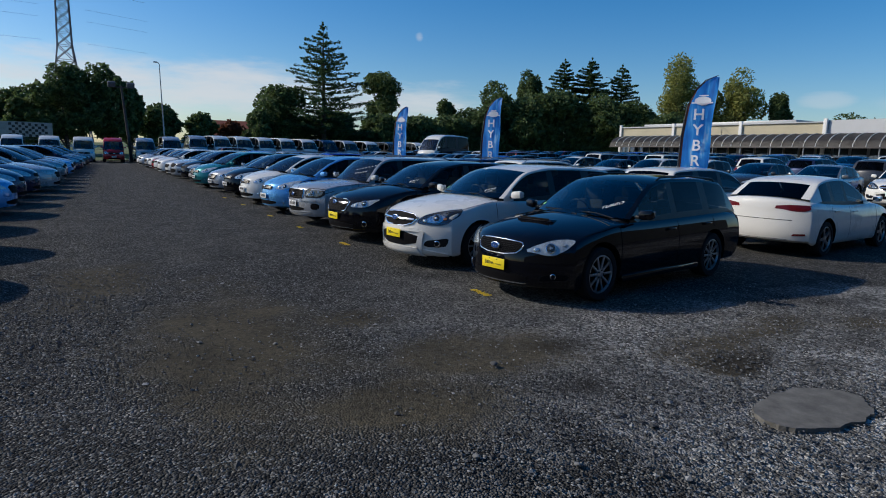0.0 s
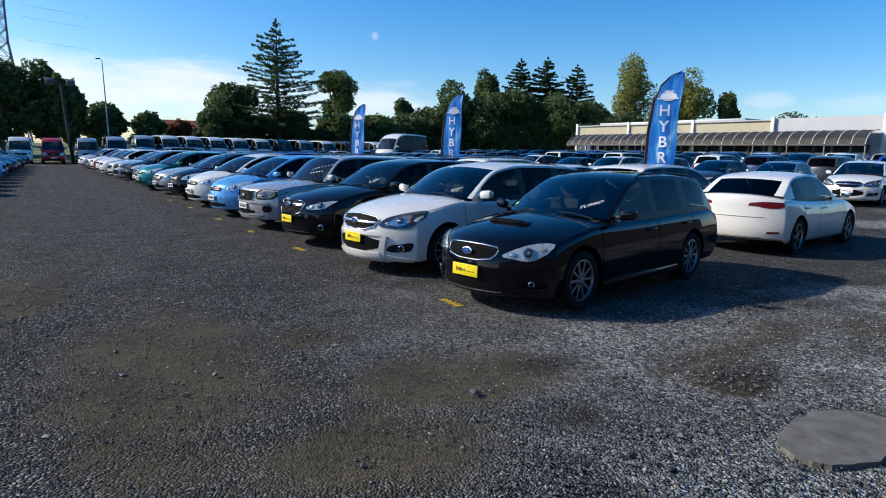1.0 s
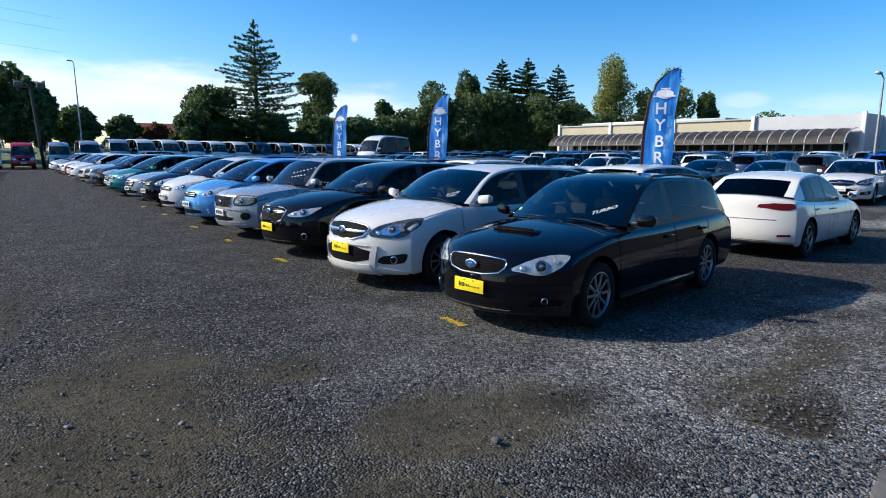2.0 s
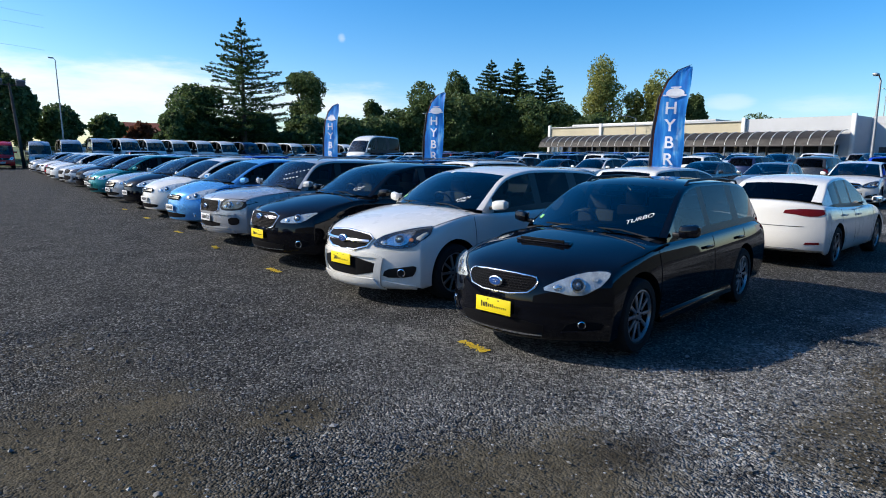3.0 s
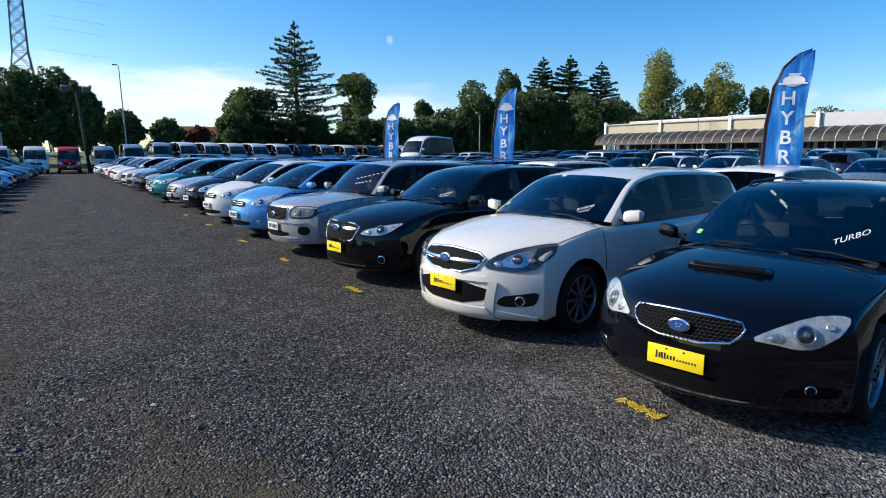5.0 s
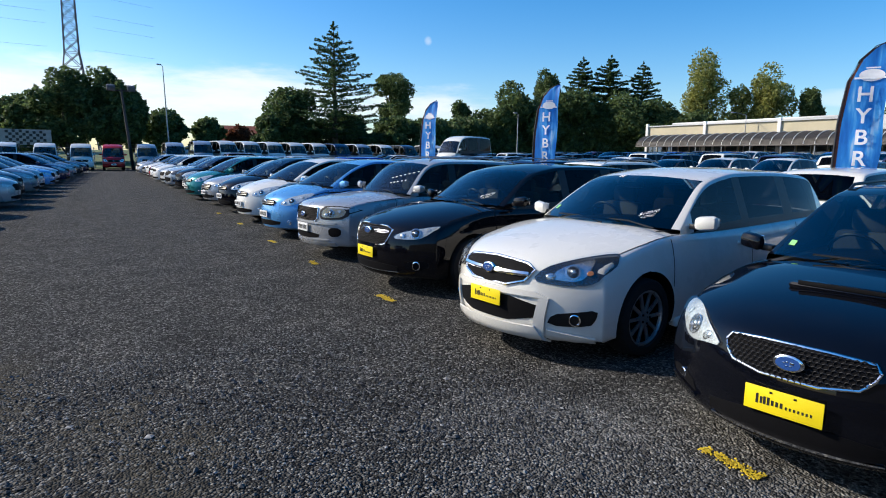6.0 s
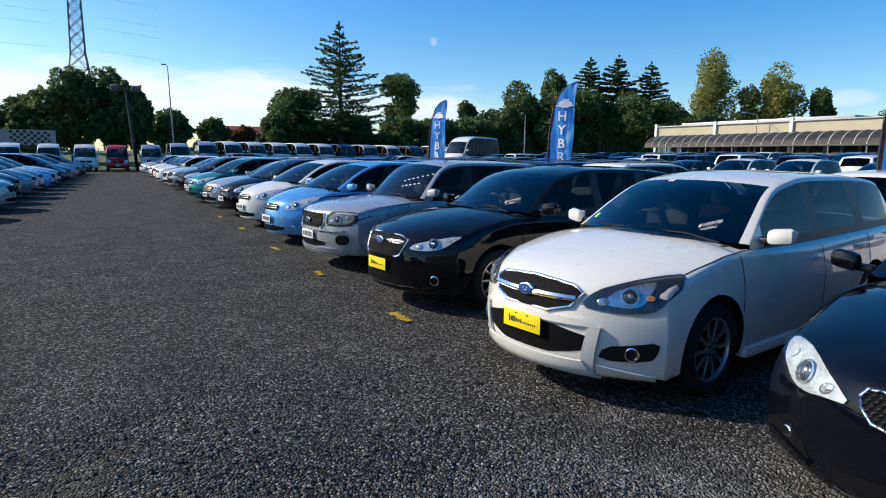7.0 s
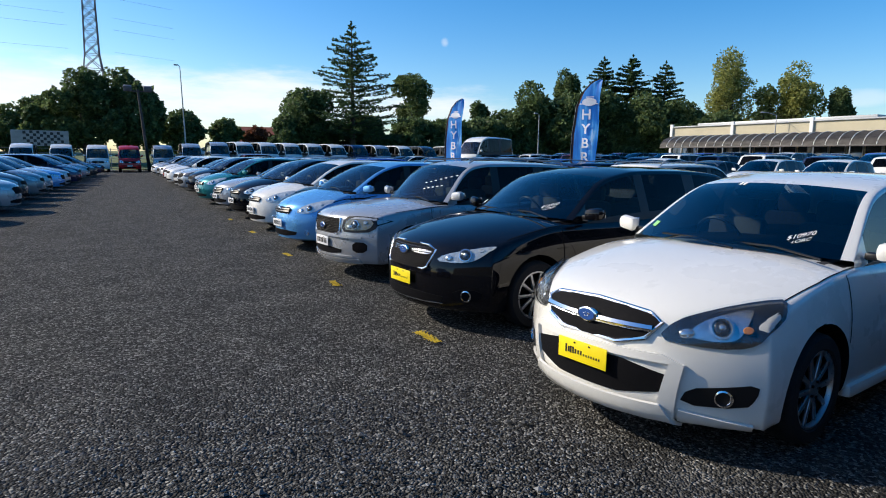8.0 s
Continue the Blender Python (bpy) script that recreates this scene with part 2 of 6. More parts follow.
M["white_wall"] = plain("white_wall", (0.47, 0.48, 0.49), 0.7, vary=0.05, scale=0.6)
M["canopy"] = plain("canopy_sheet", (0.085, 0.078, 0.072), 0.6, vary=0.2, scale=2)
M["steel_white"] = plain("white_steel", (0.6, 0.6, 0.58), 0.5, vary=0.05)
# darker, bluer than the galvanised steel: the pylon's backlit shade is in this colour
M["lattice"] = plain("shaded_lattice_steel", (0.10, 0.11, 0.125), 0.6, 0.3, vary=0.12, scale=5)
M["galv"] = plain("galvanised_steel", (0.33, 0.34, 0.35), 0.5, 0.6, vary=0.12, scale=5)
M["wood_pole"] = plain("timber_pole", (0.06, 0.052, 0.045), 0.85, vary=0.25, scale=6, bumpy=0.4)
M["bark"] = plain("bark", (0.07, 0.055, 0.042), 0.95, vary=0.3, scale=7, bumpy=0.6)
M["grass"] = plain("grass", (0.09, 0.12, 0.035), 0.95, vary=0.35, scale=1.5, bumpy=0.6)
M["shopglass"] = plain("shop_window", (0.03, 0.045, 0.05), 0.08, vary=0.2, scale=0.7, coat=1.0)
M["brick_roof"] = plain("red_roof", (0.25, 0.07, 0.04), 0.8, vary=0.2, scale=3)
M["flag_pole"] = plain("flag_pole", (0.03, 0.03, 0.035), 0.4)


def stone_material():
    m, nt, b = mat_base("gravel_stone")
    g = nt.nodes.new("ShaderNodeNewGeometry")
    nt.links.new(ramp(nt, g.outputs["Random Per Island"], [(0.0, (0.03, 0.03, 0.03)), (0.55, (0.085, 0.085, 0.083)), (0.9, (0.17, 0.17, 0.166)), (1.0, (0.34, 0.34, 0.33))]), b.inputs["Base Color"])
    b.inputs["Roughness"].default_value = 0.85
    bump(nt, noise_tex(nt, coords(nt), 400, 3), 0.3, 0.003, b)
    return m


M["stone"] = stone_material()


def leaf_material(name, dark, light):
    m, nt, b = mat_base(name)
    g = nt.nodes.new("ShaderNodeNewGeometry")
    col = ramp(nt, g.outputs["Random Per Island"], [(0.0, dark), (1.0, light)])
    nt.links.new(col, b.inputs["Base Color"])
    b.inputs["Roughness"].default_value = 0.6
    b.inputs["Specular IOR Level"].default_value = 0.3
    tr = nt.nodes.new("ShaderNodeBsdfTranslucent")
    nt.links.new(col, tr.inputs[0])
    mx = nt.nodes.new("ShaderNodeMixShader")
    mx.inputs[0].default_value = 0.45
    nt.links.new(b.outputs[0], mx.inputs[1])
    nt.links.new(tr.outputs[0], mx.inputs[2])
    nt.links.new(mx.outputs[0], nt.nodes["Material Output"].inputs[0])
    return m


M["leaf_dark"] = leaf_material("leaf_dark", (0.042, 0.072, 0.027), (0.15, 0.21, 0.075))
M["leaf_mid"] = leaf_material("leaf_mid", (0.055, 0.09, 0.03), (0.15, 0.20, 0.07))
M["leaf_gold"] = leaf_material("leaf_gold", (0.13, 0.16, 0.04), (0.40, 0.40, 0.12))
M["leaf_red"] = leaf_material("leaf_red", (0.09, 0.03, 0.018), (0.22, 0.09, 0.045))
M["needle"] = leaf_material("needle", (0.03, 0.065, 0.028), (0.10, 0.16, 0.06))


def flag_material():
    m, nt, b = mat_base("flag_cloth")
    vec = coords(nt)
    # pale rays slanting across the blue print
    mp = nt.nodes.new("ShaderNodeMapping")
    mp.inputs["Rotation"].default_value = (0, radians(32), 0)
    mp.inputs["Scale"].default_value = (2.6, 1.0, 0.35)
    nt.links.new(vec, mp.inputs["Vector"])
    n = noise_tex(nt, mp.outputs[0], 3.5, 4)
    nt.links.new(ramp(nt, n, [(0.36, (0.010, 0.13, 0.52)), (0.52, (0.03, 0.30, 0.80)), (0.60, (0.12, 0.50, 0.92)), (0.70, (0.50, 0.74, 0.93))]), b.inputs["Base Color"])
    b.inputs["Roughness"].default_value = 0.55
    tr = nt.nodes.new("ShaderNodeBsdfTranslucent")
    tr.inputs[0].default_value = (0.08, 0.44, 0.95, 1)
    mx = nt.nodes.new("ShaderNodeMixShader")
    mx.inputs[0].default_value = 0.4
    nt.links.new(b.outputs[0], mx.inputs[1])
    nt.links.new(tr.outputs[0], mx.inputs[2])
    nt.links.new(mx.outputs[0], nt.nodes["Material Output"].inputs[0])
    return m


M["flag"] = flag_material()
M["flag_edge"] = plain("flag_edge", (0.10, 0.03, 0.02), 0.7)
M["flag_white"] = plain("flag_white", (0.8, 0.82, 0.85), 0.7)


# ---------------------------------------------------------------- mesh helpers
def mesh_from(bm, name, mats, smooth=40):
    me = bpy.data.meshes.new(name)
    bm.to_mesh(me)
    bm.free()
    for mt in mats:
        me.materials.append(mt)
    if smooth:
        for p in me.polygons:
            p.use_smooth = True
        me.set_sharp_from_angle(angle=radians(smooth))
    return me


def part(name, bm, material, parent, label="", smooth=40):
    mats = material if isinstance(material, (list, tuple)) else [material]
    ob = new(name, mesh_from(bm, name, mats, smooth))
    ob.parent = parent
    return tagged(ob, label)


def box(bm, cx, cy, cz, sx, sy, sz, bev=0.0, rot=None, mi=0):
    r = bmesh.ops.create_cube(bm, size=1)
    vs = r["verts"]
    bmesh.ops.scale(bm, vec=(sx, sy, sz), verts=vs)
    if bev:
        es = list({e for v in vs for e in v.link_edges})
        rb = bmesh.ops.bevel(bm, geom=es, offset=bev, segments=2, affect='EDGES', profile=0.5)
        vs = list({v for f in rb["faces"] for v in f.verts} | {v for v in vs if v.is_valid})
    if rot is not None:
        bmesh.ops.rotate(bm, cent=(0, 0, 0), matrix=rot, verts=vs)
    bmesh.ops.translate(bm, vec=(cx, cy, cz), verts=vs)
    if mi:
        for f in {f for v in vs for f in v.link_faces}:
            f.material_index = mi
    return vs


def tube(bm, pts, radii, seg=8, caps=True):
    """A tube along points with a radius at each."""
    rings = []
    n = len(pts)
    pts = [Vector(p) for p in pts]
    for i, p in enumerate(pts):
        d = (pts[min(i + 1, n - 1)] - pts[max(i - 1, 0)]).normalized()
        up = Vector((0, 0, 1)) if abs(d.z) < 0.9 else Vector((1, 0, 0))
        a = d.cross(up).normalized()
        c = d.cross(a)
        r = radii[i] if isinstance(radii, (list, tuple)) else radii
        rings.append([bm.verts.new(p + (a * math.cos(t) + c * math.sin(t)) * r)
                      for t in (2 * math.pi * k / seg for k in range(seg))])
    for r0, r1 in zip(rings, rings[1:]):
        for k in range(seg):
            bm.faces.new((r0[k], r0[(k + 1) % seg], r1[(k + 1) % seg], r1[k]))
    if caps:
        bm.faces.new(rings[0][::-1])
        bm.faces.new(rings[-1])


def lathe(bm, prof, seg=28, cy=0.0, side=1, mi=0):
    """Revolve (radius, y) round the y axis."""
    rings = [[bm.verts.new((r * math.cos(t), cy + side * y, r * math.sin(t))) for t in (2 * math.pi * k / seg for k in range(seg))]
             for r, y in prof]
    for r0, r1 in zip(rings, rings[1:]):
        for k in range(seg):
            f = bm.faces.new((r0[k], r0[(k + 1) % seg], r1[(k + 1) % seg], r1[k]))
            f.material_index = mi
    bmesh.ops.recalc_face_normals(bm, faces=bm.faces)


def empty(name):
    ob = new(name)
    ob.empty_display_size = 0.2
    return ob


def chaikin(poly, n=2):
    for _ in range(n):
        out = []
        for a, b in zip(poly, poly[1:] + poly[:1]):
            out.append((a[0] * 0.75 + b[0] * 0.25, a[1] * 0.75 + b[1] * 0.25))
            out.append((a[0] * 0.25 + b[0] * 0.75, a[1] * 0.25 + b[1] * 0.75))
        poly = out
    return poly


def lerp_table(tab, x):
    if x <= tab[0][0]:
        return tab[0][1]
    for (x0, y0), (x1, y1) in zip(tab, tab[1:]):
        if x <= x1:
            f = (x - x0) / max(1e-6, x1 - x0)
            return y0 + (y1 - y0) * f
    return tab[-1][1]


# ---------------------------------------------------------------- cars
from mathutils.bvhtree import BVHTree

QS = (0, 0.22, 0.44, 0.64, 0.82, 0.94, 1.0)


def lower_shell(sp):
    """Closed lower body: fascia, bonnet, belt deck, tail and sides. Nose at x = 0, front towards +x."""
    L, W = sp["L"], sp["W"]
    F, T, R = sp["F"], sp["T"], sp["R"]          # (s, z): front bottom->top, top front->rear, rear bottom->top
    nf = len(F)
    nr, rr = sp.get("nose", 0.42), sp.get("tailr", 0.22)
    z0 = F[0][1]
    hw0 = W / 2
    zlead, ztail = T[0][1], T[-1][1]
    crown = sp.get("crown", 0.075)
    ff_ = [(z - z0) / (zlead - z0) for _, z in F]
    fr_ = [(z - R[0][1]) / (ztail - R[0][1]) for _, z in R]
    bulge = [(0.0, 0.95), (0.15, 0.985), (0.45, 1.0), (0.75, 0.985), (1.0, 0.93)]

    def hw(s):
        a = max(0.0, 1 - s / 1.0)
        b = max(0.0, 1 - (L - s) / 0.9)
        return hw0 * (1 - sp.get("pinch", 0.10) * a * a - 0.07 * b * b)

    def pos(s, z, q, f, cr):
        a = max(0.0, 1 - s / 1.15)
        b = max(0.0, 1 - (L - s) / 0.9)
        s2 = s + nr * q ** 2.4 * a - rr * q ** 2.6 * b
        return (-s2, q * hw(s2) * lerp_table(bulge, f), z - cr * q ** 2.6)

    bm = bmesh.new()
    prof = [(s, z, f, 0.0) for (s, z), f in zip(F, ff_)]
    cols = len(T)
    for i, (s, z) in enumerate(T):
        c = crown * min(1.0, 0.35 + 0.65 * i / 2)
        prof.append((s, z, 1.0, c))
    prof += [(s, z, f, 0.0) for (s, z), f in zip(R[::-1], fr_[::-1])]
    cowl_i, rear_i = sp["cowl_i"], sp["rear_i"]
    for sgn in (1, -1):
        grid = []
        for s, z, f, c in prof:
            row = []
            for q in QS:
                x, y, zz = pos(s, z, q, f, c)
                row.append(bm.verts.new((x, sgn * y, zz)))
            grid.append(row)
        for i in range(len(grid) - 1):
            ti = i - nf
            for k in range(len(QS) - 1):
                v = (grid[i][k], grid[i + 1][k], grid[i + 1][k + 1], grid[i][k + 1])
                fa = bm.faces.new(v if sgn < 0 else v[::-1])
                if cowl_i <= ti < rear_i and QS[k + 1] < 0.99:
                    fa.material_index = 1
        side = []
        xt0 = pos(*T[0], 1.0, 1.0, 0)[0]
        xt1 = pos(*T[-1], 1.0, 1.0, 0)[0]
        for i, (s, z) in enumerate(T):
            xe, ye, ze = pos(s, z, 1.0, 1.0, prof[nf + i][3])
            u = i / (cols - 1)
            fade_f = max(0.0, 1 - (s - T[0][0]) / 0.55)
            fade_r = max(0.0, 1 - (T[-1][0] - s) / 0.5)
            row = []
            for j in range(nf):
                f = ff_[j] * (1 - u) + fr_[j] * u
                zb = z0 * (1 - u) + R[0][1] * u
                if 0.12 < u < 0.95:
                    zb = min(zb, sp.get("sill", 0.19))
                xf = pos(*F[j], 1.0, ff_[j], 0)[0]
                xr = pos(*R[j], 1.0, fr_[j], 0)[0]
                x = xe + (xf - xt0) * fade_f + (xr - xt1) * fade_r
                y = hw(-xe) * lerp_table(bulge, f)
                row.append(bm.verts.new((x, sgn * y, zb + f * (ze - zb))))
            row.append(bm.verts.new((xe, sgn * ye, ze)))
            side.append(row)
        front = [r[-1] for r in grid[:nf]] + [grid[nf][-1]]
        rear = [r[-1] for r in grid[nf + cols:]][::-1] + [grid[nf + cols - 1][-1]]
        strips = [front] + side + [rear]
        for a, b in zip(strips, strips[1:]):
            for j in range(nf):
                v = (a[j], a[j + 1], b[j + 1], b[j])
                bm.faces.new(v if sgn > 0 else v[::-1])
    bmesh.ops.remove_doubles(bm, verts=bm.verts, dist=0.004)
    bmesh.ops.dissolve_degenerate(bm, edges=bm.edges, dist=0.002)
    bnd = [e for e in bm.edges if e.is_boundary]
    r = bmesh.ops.holes_fill(bm, edges=bnd, sides=0)
    for f in r["faces"]:
        f.material_index = 1
    bmesh.ops.recalc_face_normals(bm, faces=bm.faces)
    return bm


def baked(bm, mats, subdiv=1, cutter=None):
    """The mesh after smoothing and cutting."""
    me = bpy.data.meshes.new("work")
    bm.to_mesh(me)
    bm.free()
    for mt in mats:
        me.materials.append(mt)
    ob = new("work", me)
    if subdiv:
        md = ob.modifiers.new("s", 'SUBSURF')
        md.levels = md.render_levels = subdiv
        md.boundary_smooth = 'PRESERVE_CORNERS'
    if cutter:
        cm = bpy.data.meshes.new("cut")
        cutter.to_mesh(cm)
        cutter.free()
        co = new("cut", cm)
        md = ob.modifiers.new("b", 'BOOLEAN')
        md.operation, md.solver, md.object = 'DIFFERENCE', 'EXACT', co
    dg = bpy.context.evaluated_depsgraph_get()
    dg.update()
    out = bpy.data.meshes.new_from_object(ob.evaluated_get(dg), depsgraph=dg)
    bpy.data.objects.remove(ob)
    bpy.data.meshes.remove(me)
    if cutter:
        bpy.data.objects.remove(co)
        bpy.data.meshes.remove(cm)
    return out


def cabin_shell(sp, belt_at):
    """Pillars, roof and panes of the upper body in one grid; material indices tell the panes apart."""
    W = sp["W"]
    P = sp["P"]                                  # (s, z, kind) from windscreen foot to rear foot
    n = len(P)
    zt = max(p[1] for p in P)
    hb, hr = W / 2 * sp.get("hb", 0.90), W / 2 * sp.get("hr", 0.66)
    qs = (0, 0.3, 0.6, 0.86, 0.93, 1.0)
    ts = (0.0, 0.10, 0.86, 0.94, 1.0)
    top_i, rear_i = sp["top_i"], sp["rtop_i"]    # station of the windscreen head, of the rear pane head
    pillars = sp["pillars"]                      # columns that are pillars
    bm = bmesh.new()

    def half(z, s):
        zb = belt_at(s)
        f = max(0.0, min(1.0, (z - zb) / max(0.05, zt - zb)))
        taper = 1 - 0.10 * max(0.0, (s - (P[-1][0] - 0.9)) / 0.9) ** 2 if s > P[-1][0] - 0.9 else 1
        return (hb + (hr - hb) * f ** 1.15) * taper

    for sgn in (1, -1):
        g = []
        for i, (s, z) in enumerate(P):
            row = []
            for q in qs:
                ws = sp.get("wrap", 0.20) * q ** 2 * max(0.0, 1 - i / (top_i + 2)) - 0.10 * q ** 2 * max(0.0, 1 - (n - 1 - i) / 3)
                zz = z - (0.045 * q ** 2.5 if top_i <= i <= rear_i else 0.03 * q ** 2.5)
                row.append(bm.verts.new((-(s + ws), sgn * q * half(zz, s), zz)))
            g.append(row)
        for i in range(n - 1):
            for k in range(len(qs) - 1):
                v = (g[i][k], g[i + 1][k], g[i + 1][k + 1], g[i][k + 1])
                f = bm.faces.new(v if sgn < 0 else v[::-1])
                if i < top_i and k < 4:
                    f.material_index = 2
                elif i >= rear_i and k < 3 and i < n - 1:
                    f.material_index = 3
        side = []
        for i in range(n):
            e = g[i][-1].co
            zb = belt_at(-e.x) - 0.03
            row = []
            for t in ts[:-1]:
                z = zb + (e.z - zb) * t
                row.append(bm.verts.new((e.x, sgn * half(z, -e.x) if e.z - zb > 0.02 else e.y, z)))
            row.append(g[i][-1])
            side.append(row)
        slot = 4 if sgn > 0 else 4 + len(pillars) + 1
        w = 0
        for i in range(n - 1):
            if i in pillars:
                w += 1
            for j in range(len(ts) - 1):
                v = (side[i][j], side[i + 1][j], side[i + 1][j + 1], side[i][j + 1])
                try:
                    f = bm.faces.new(v if sgn > 0 else v[::-1])
                except ValueError:
                    continue
                f.material_index = 0
                if j == 0:
                    f.material_index = 1
                elif j in (1, 2) and i not in pillars and 0 < i and i < sp["lastwin"]:
                    f.material_index = slot + w
                elif j in (1, 2) and i in pillars and i < sp["lastwin"]:
                    f.material_index = 1
    bmesh.ops.remove_doubles(bm, verts=bm.verts, dist=0.003)
    bmesh.ops.recalc_face_normals(bm, faces=bm.faces)
    return bm


def split_by_material(me):
    """One bmesh per material index of a mesh."""
    out = {}
    for idx in sorted({p.material_index for p in me.polygons}):
        bm = bmesh.new()
        bm.from_mesh(me)
        bmesh.ops.delete(bm, geom=[f for f in bm.faces if f.material_index != idx], context='FACES')
        for f in bm.faces:
            f.material_index = 0
        out[idx] = bm
    return out


def decal(bvh, poly, view, off=0.004, step=0.05, thick=0.0, span=4.0):
    """A panel laid on the body: a 2D outline cast on it from the front, rear, top or a side."""
    bm = bmesh.new()
    vs = [bm.verts.new((a, b, 0)) for a, b in poly]
    bm.faces.new(vs)
    for ax in (0, 1):
        lo, hi = min(p[ax] for p in poly), max(p[ax] for p in poly)
        c = lo + step
        while c < hi - 0.2 * step:
            co = (c, 0, 0) if ax == 0 else (0, c, 0)
            no = (1, 0, 0) if ax == 0 else (0, 1, 0)
            bmesh.ops.bisect_plane(bm, geom=bm.verts[:] + bm.edges[:] + bm.faces[:], plane_co=co, plane_no=no, dist=0.0005)
            c += step
    bmesh.ops.triangulate(bm, faces=bm.faces)
    dead = []
    for v in bm.verts:
        a, b = v.co.x, v.co.y
        if view == "front":
            o, d = Vector((span, a, b)), Vector((-1, 0, 0))
        elif view == "rear":
            o, d = Vector((-3 * span, a, b)), Vector((1, 0, 0))
        elif view == "left":
            o, d = Vector((a, span, b)), Vector((0, -1, 0))
        elif view == "right":
            o, d = Vector((a, -span, b)), Vector((0, 1, 0))
        else:
            o, d = Vector((a, b, span)), Vector((0, 0, -1))
        hit, no, _, _ = bvh.ray_cast(o, d)
        if hit is None:
            dead.append(v)
        else:
            if no.dot(d) > 0:
                no = -no
            v.co = hit + no * off - d * 0.001
    bmesh.ops.delete(bm, geom=dead, context='VERTS')
    if thick and bm.faces:
        bmesh.ops.recalc_face_normals(bm, faces=bm.faces)
        bmesh.ops.solidify(bm, geom=bm.faces[:], thickness=thick)
    bmesh.ops.recalc_face_normals(bm, faces=bm.faces)
    return bm


WHEELS = {}


def wheel_meshes(r, style, fine=True):
    key = (r, style, fine)
    seg, bev = (32, 0.006) if fine else (16, 0.0)
    if key in WHEELS:
        return WHEELS[key]
    w = 0.105
    rr = r * 0.70
    bm = bmesh.new()
    lathe(bm, [(rr * 0.96, -w), (r * 0.93, -w), (r * 0.985, -w * 0.8), (r, -w * 0.4), (r, w * 0.4), (r * 0.985, w * 0.8), (r * 0.93, w),
               (rr * 1.06, w * 1.04), (rr, w * 0.9), (rr * 0.96, -w)], seg)
    tyre = mesh_from(bm, "tyre", [M["rubber"]], 35)
    bm = bmesh.new()
    lathe(bm, [(rr * 1.01, w * 0.92), (rr * 0.95, w * 0.95), (rr * 0.91, w * 0.7), (rr * 0.90, -w * 0.5), (0.02, -w * 0.55)], seg, mi=0)
    for f in bm.faces:
        if f.calc_center_median().y < w * 0.5:
            f.material_index = 1
    n = {"multi": 10, "five": 5, "seven": 7, "steel": 9}[style]
    for k in range(n):
        a = 2 * math.pi * k / n
        twin = (-0.16, 0.16) if style == "five" else (0,)
        for dt in twin:
            vs = box(bm, rr * 0.52, w * 0.72, 0, rr * 0.86, 0.022, rr * (0.13 if style in ("multi", "five") else 0.2), bev)
            bmesh.ops.rotate(bm, cent=(0, 0, 0), matrix=Matrix.Rotation(a + dt * 0.6, 3, 'Y'), verts=vs)
    lathe(bm, [(0.06, w * 0.60), (0.06, w * 0.84), (0.035, w * 0.90), (0.001, w * 0.90)], seg // 2)
    for k in range(5 if fine else 0):
        a = 2 * math.pi * (k + 0.5) / 5
        box(bm, 0.047 * math.cos(a), w * 0.86, 0.047 * math.sin(a), 0.014, 0.02, 0.014, mi=1)
    rim = mesh_from(bm, "rim", [M["alloy"], M["cavity"]], 35)
    WHEELS[key] = (tyre, rim)
    return WHEELS[key]


def text_mesh(body, size, material, name, shear=0.0, bold=0.0):
    cu = bpy.data.curves.new("txt", 'FONT')
    cu.body = body
    cu.size = size
    cu.shear = shear
    cu.align_x, cu.align_y = 'CENTER', 'CENTER'
    cu.extrude = 0.001
    cu.offset = bold
    ob = new("txt", cu)
    dg = bpy.context.evaluated_depsgraph_get()
    dg.update()
    me = bpy.data.meshes.new_from_object(ob.evaluated_get(dg))
    bpy.data.objects.remove(ob)
    bpy.data.curves.remove(cu)
    me.name = name
    me.materials.clear()
    me.materials.append(material)
    return me


def mirror_poly(p):
    return [(-a, b) for a, b in p][::-1]


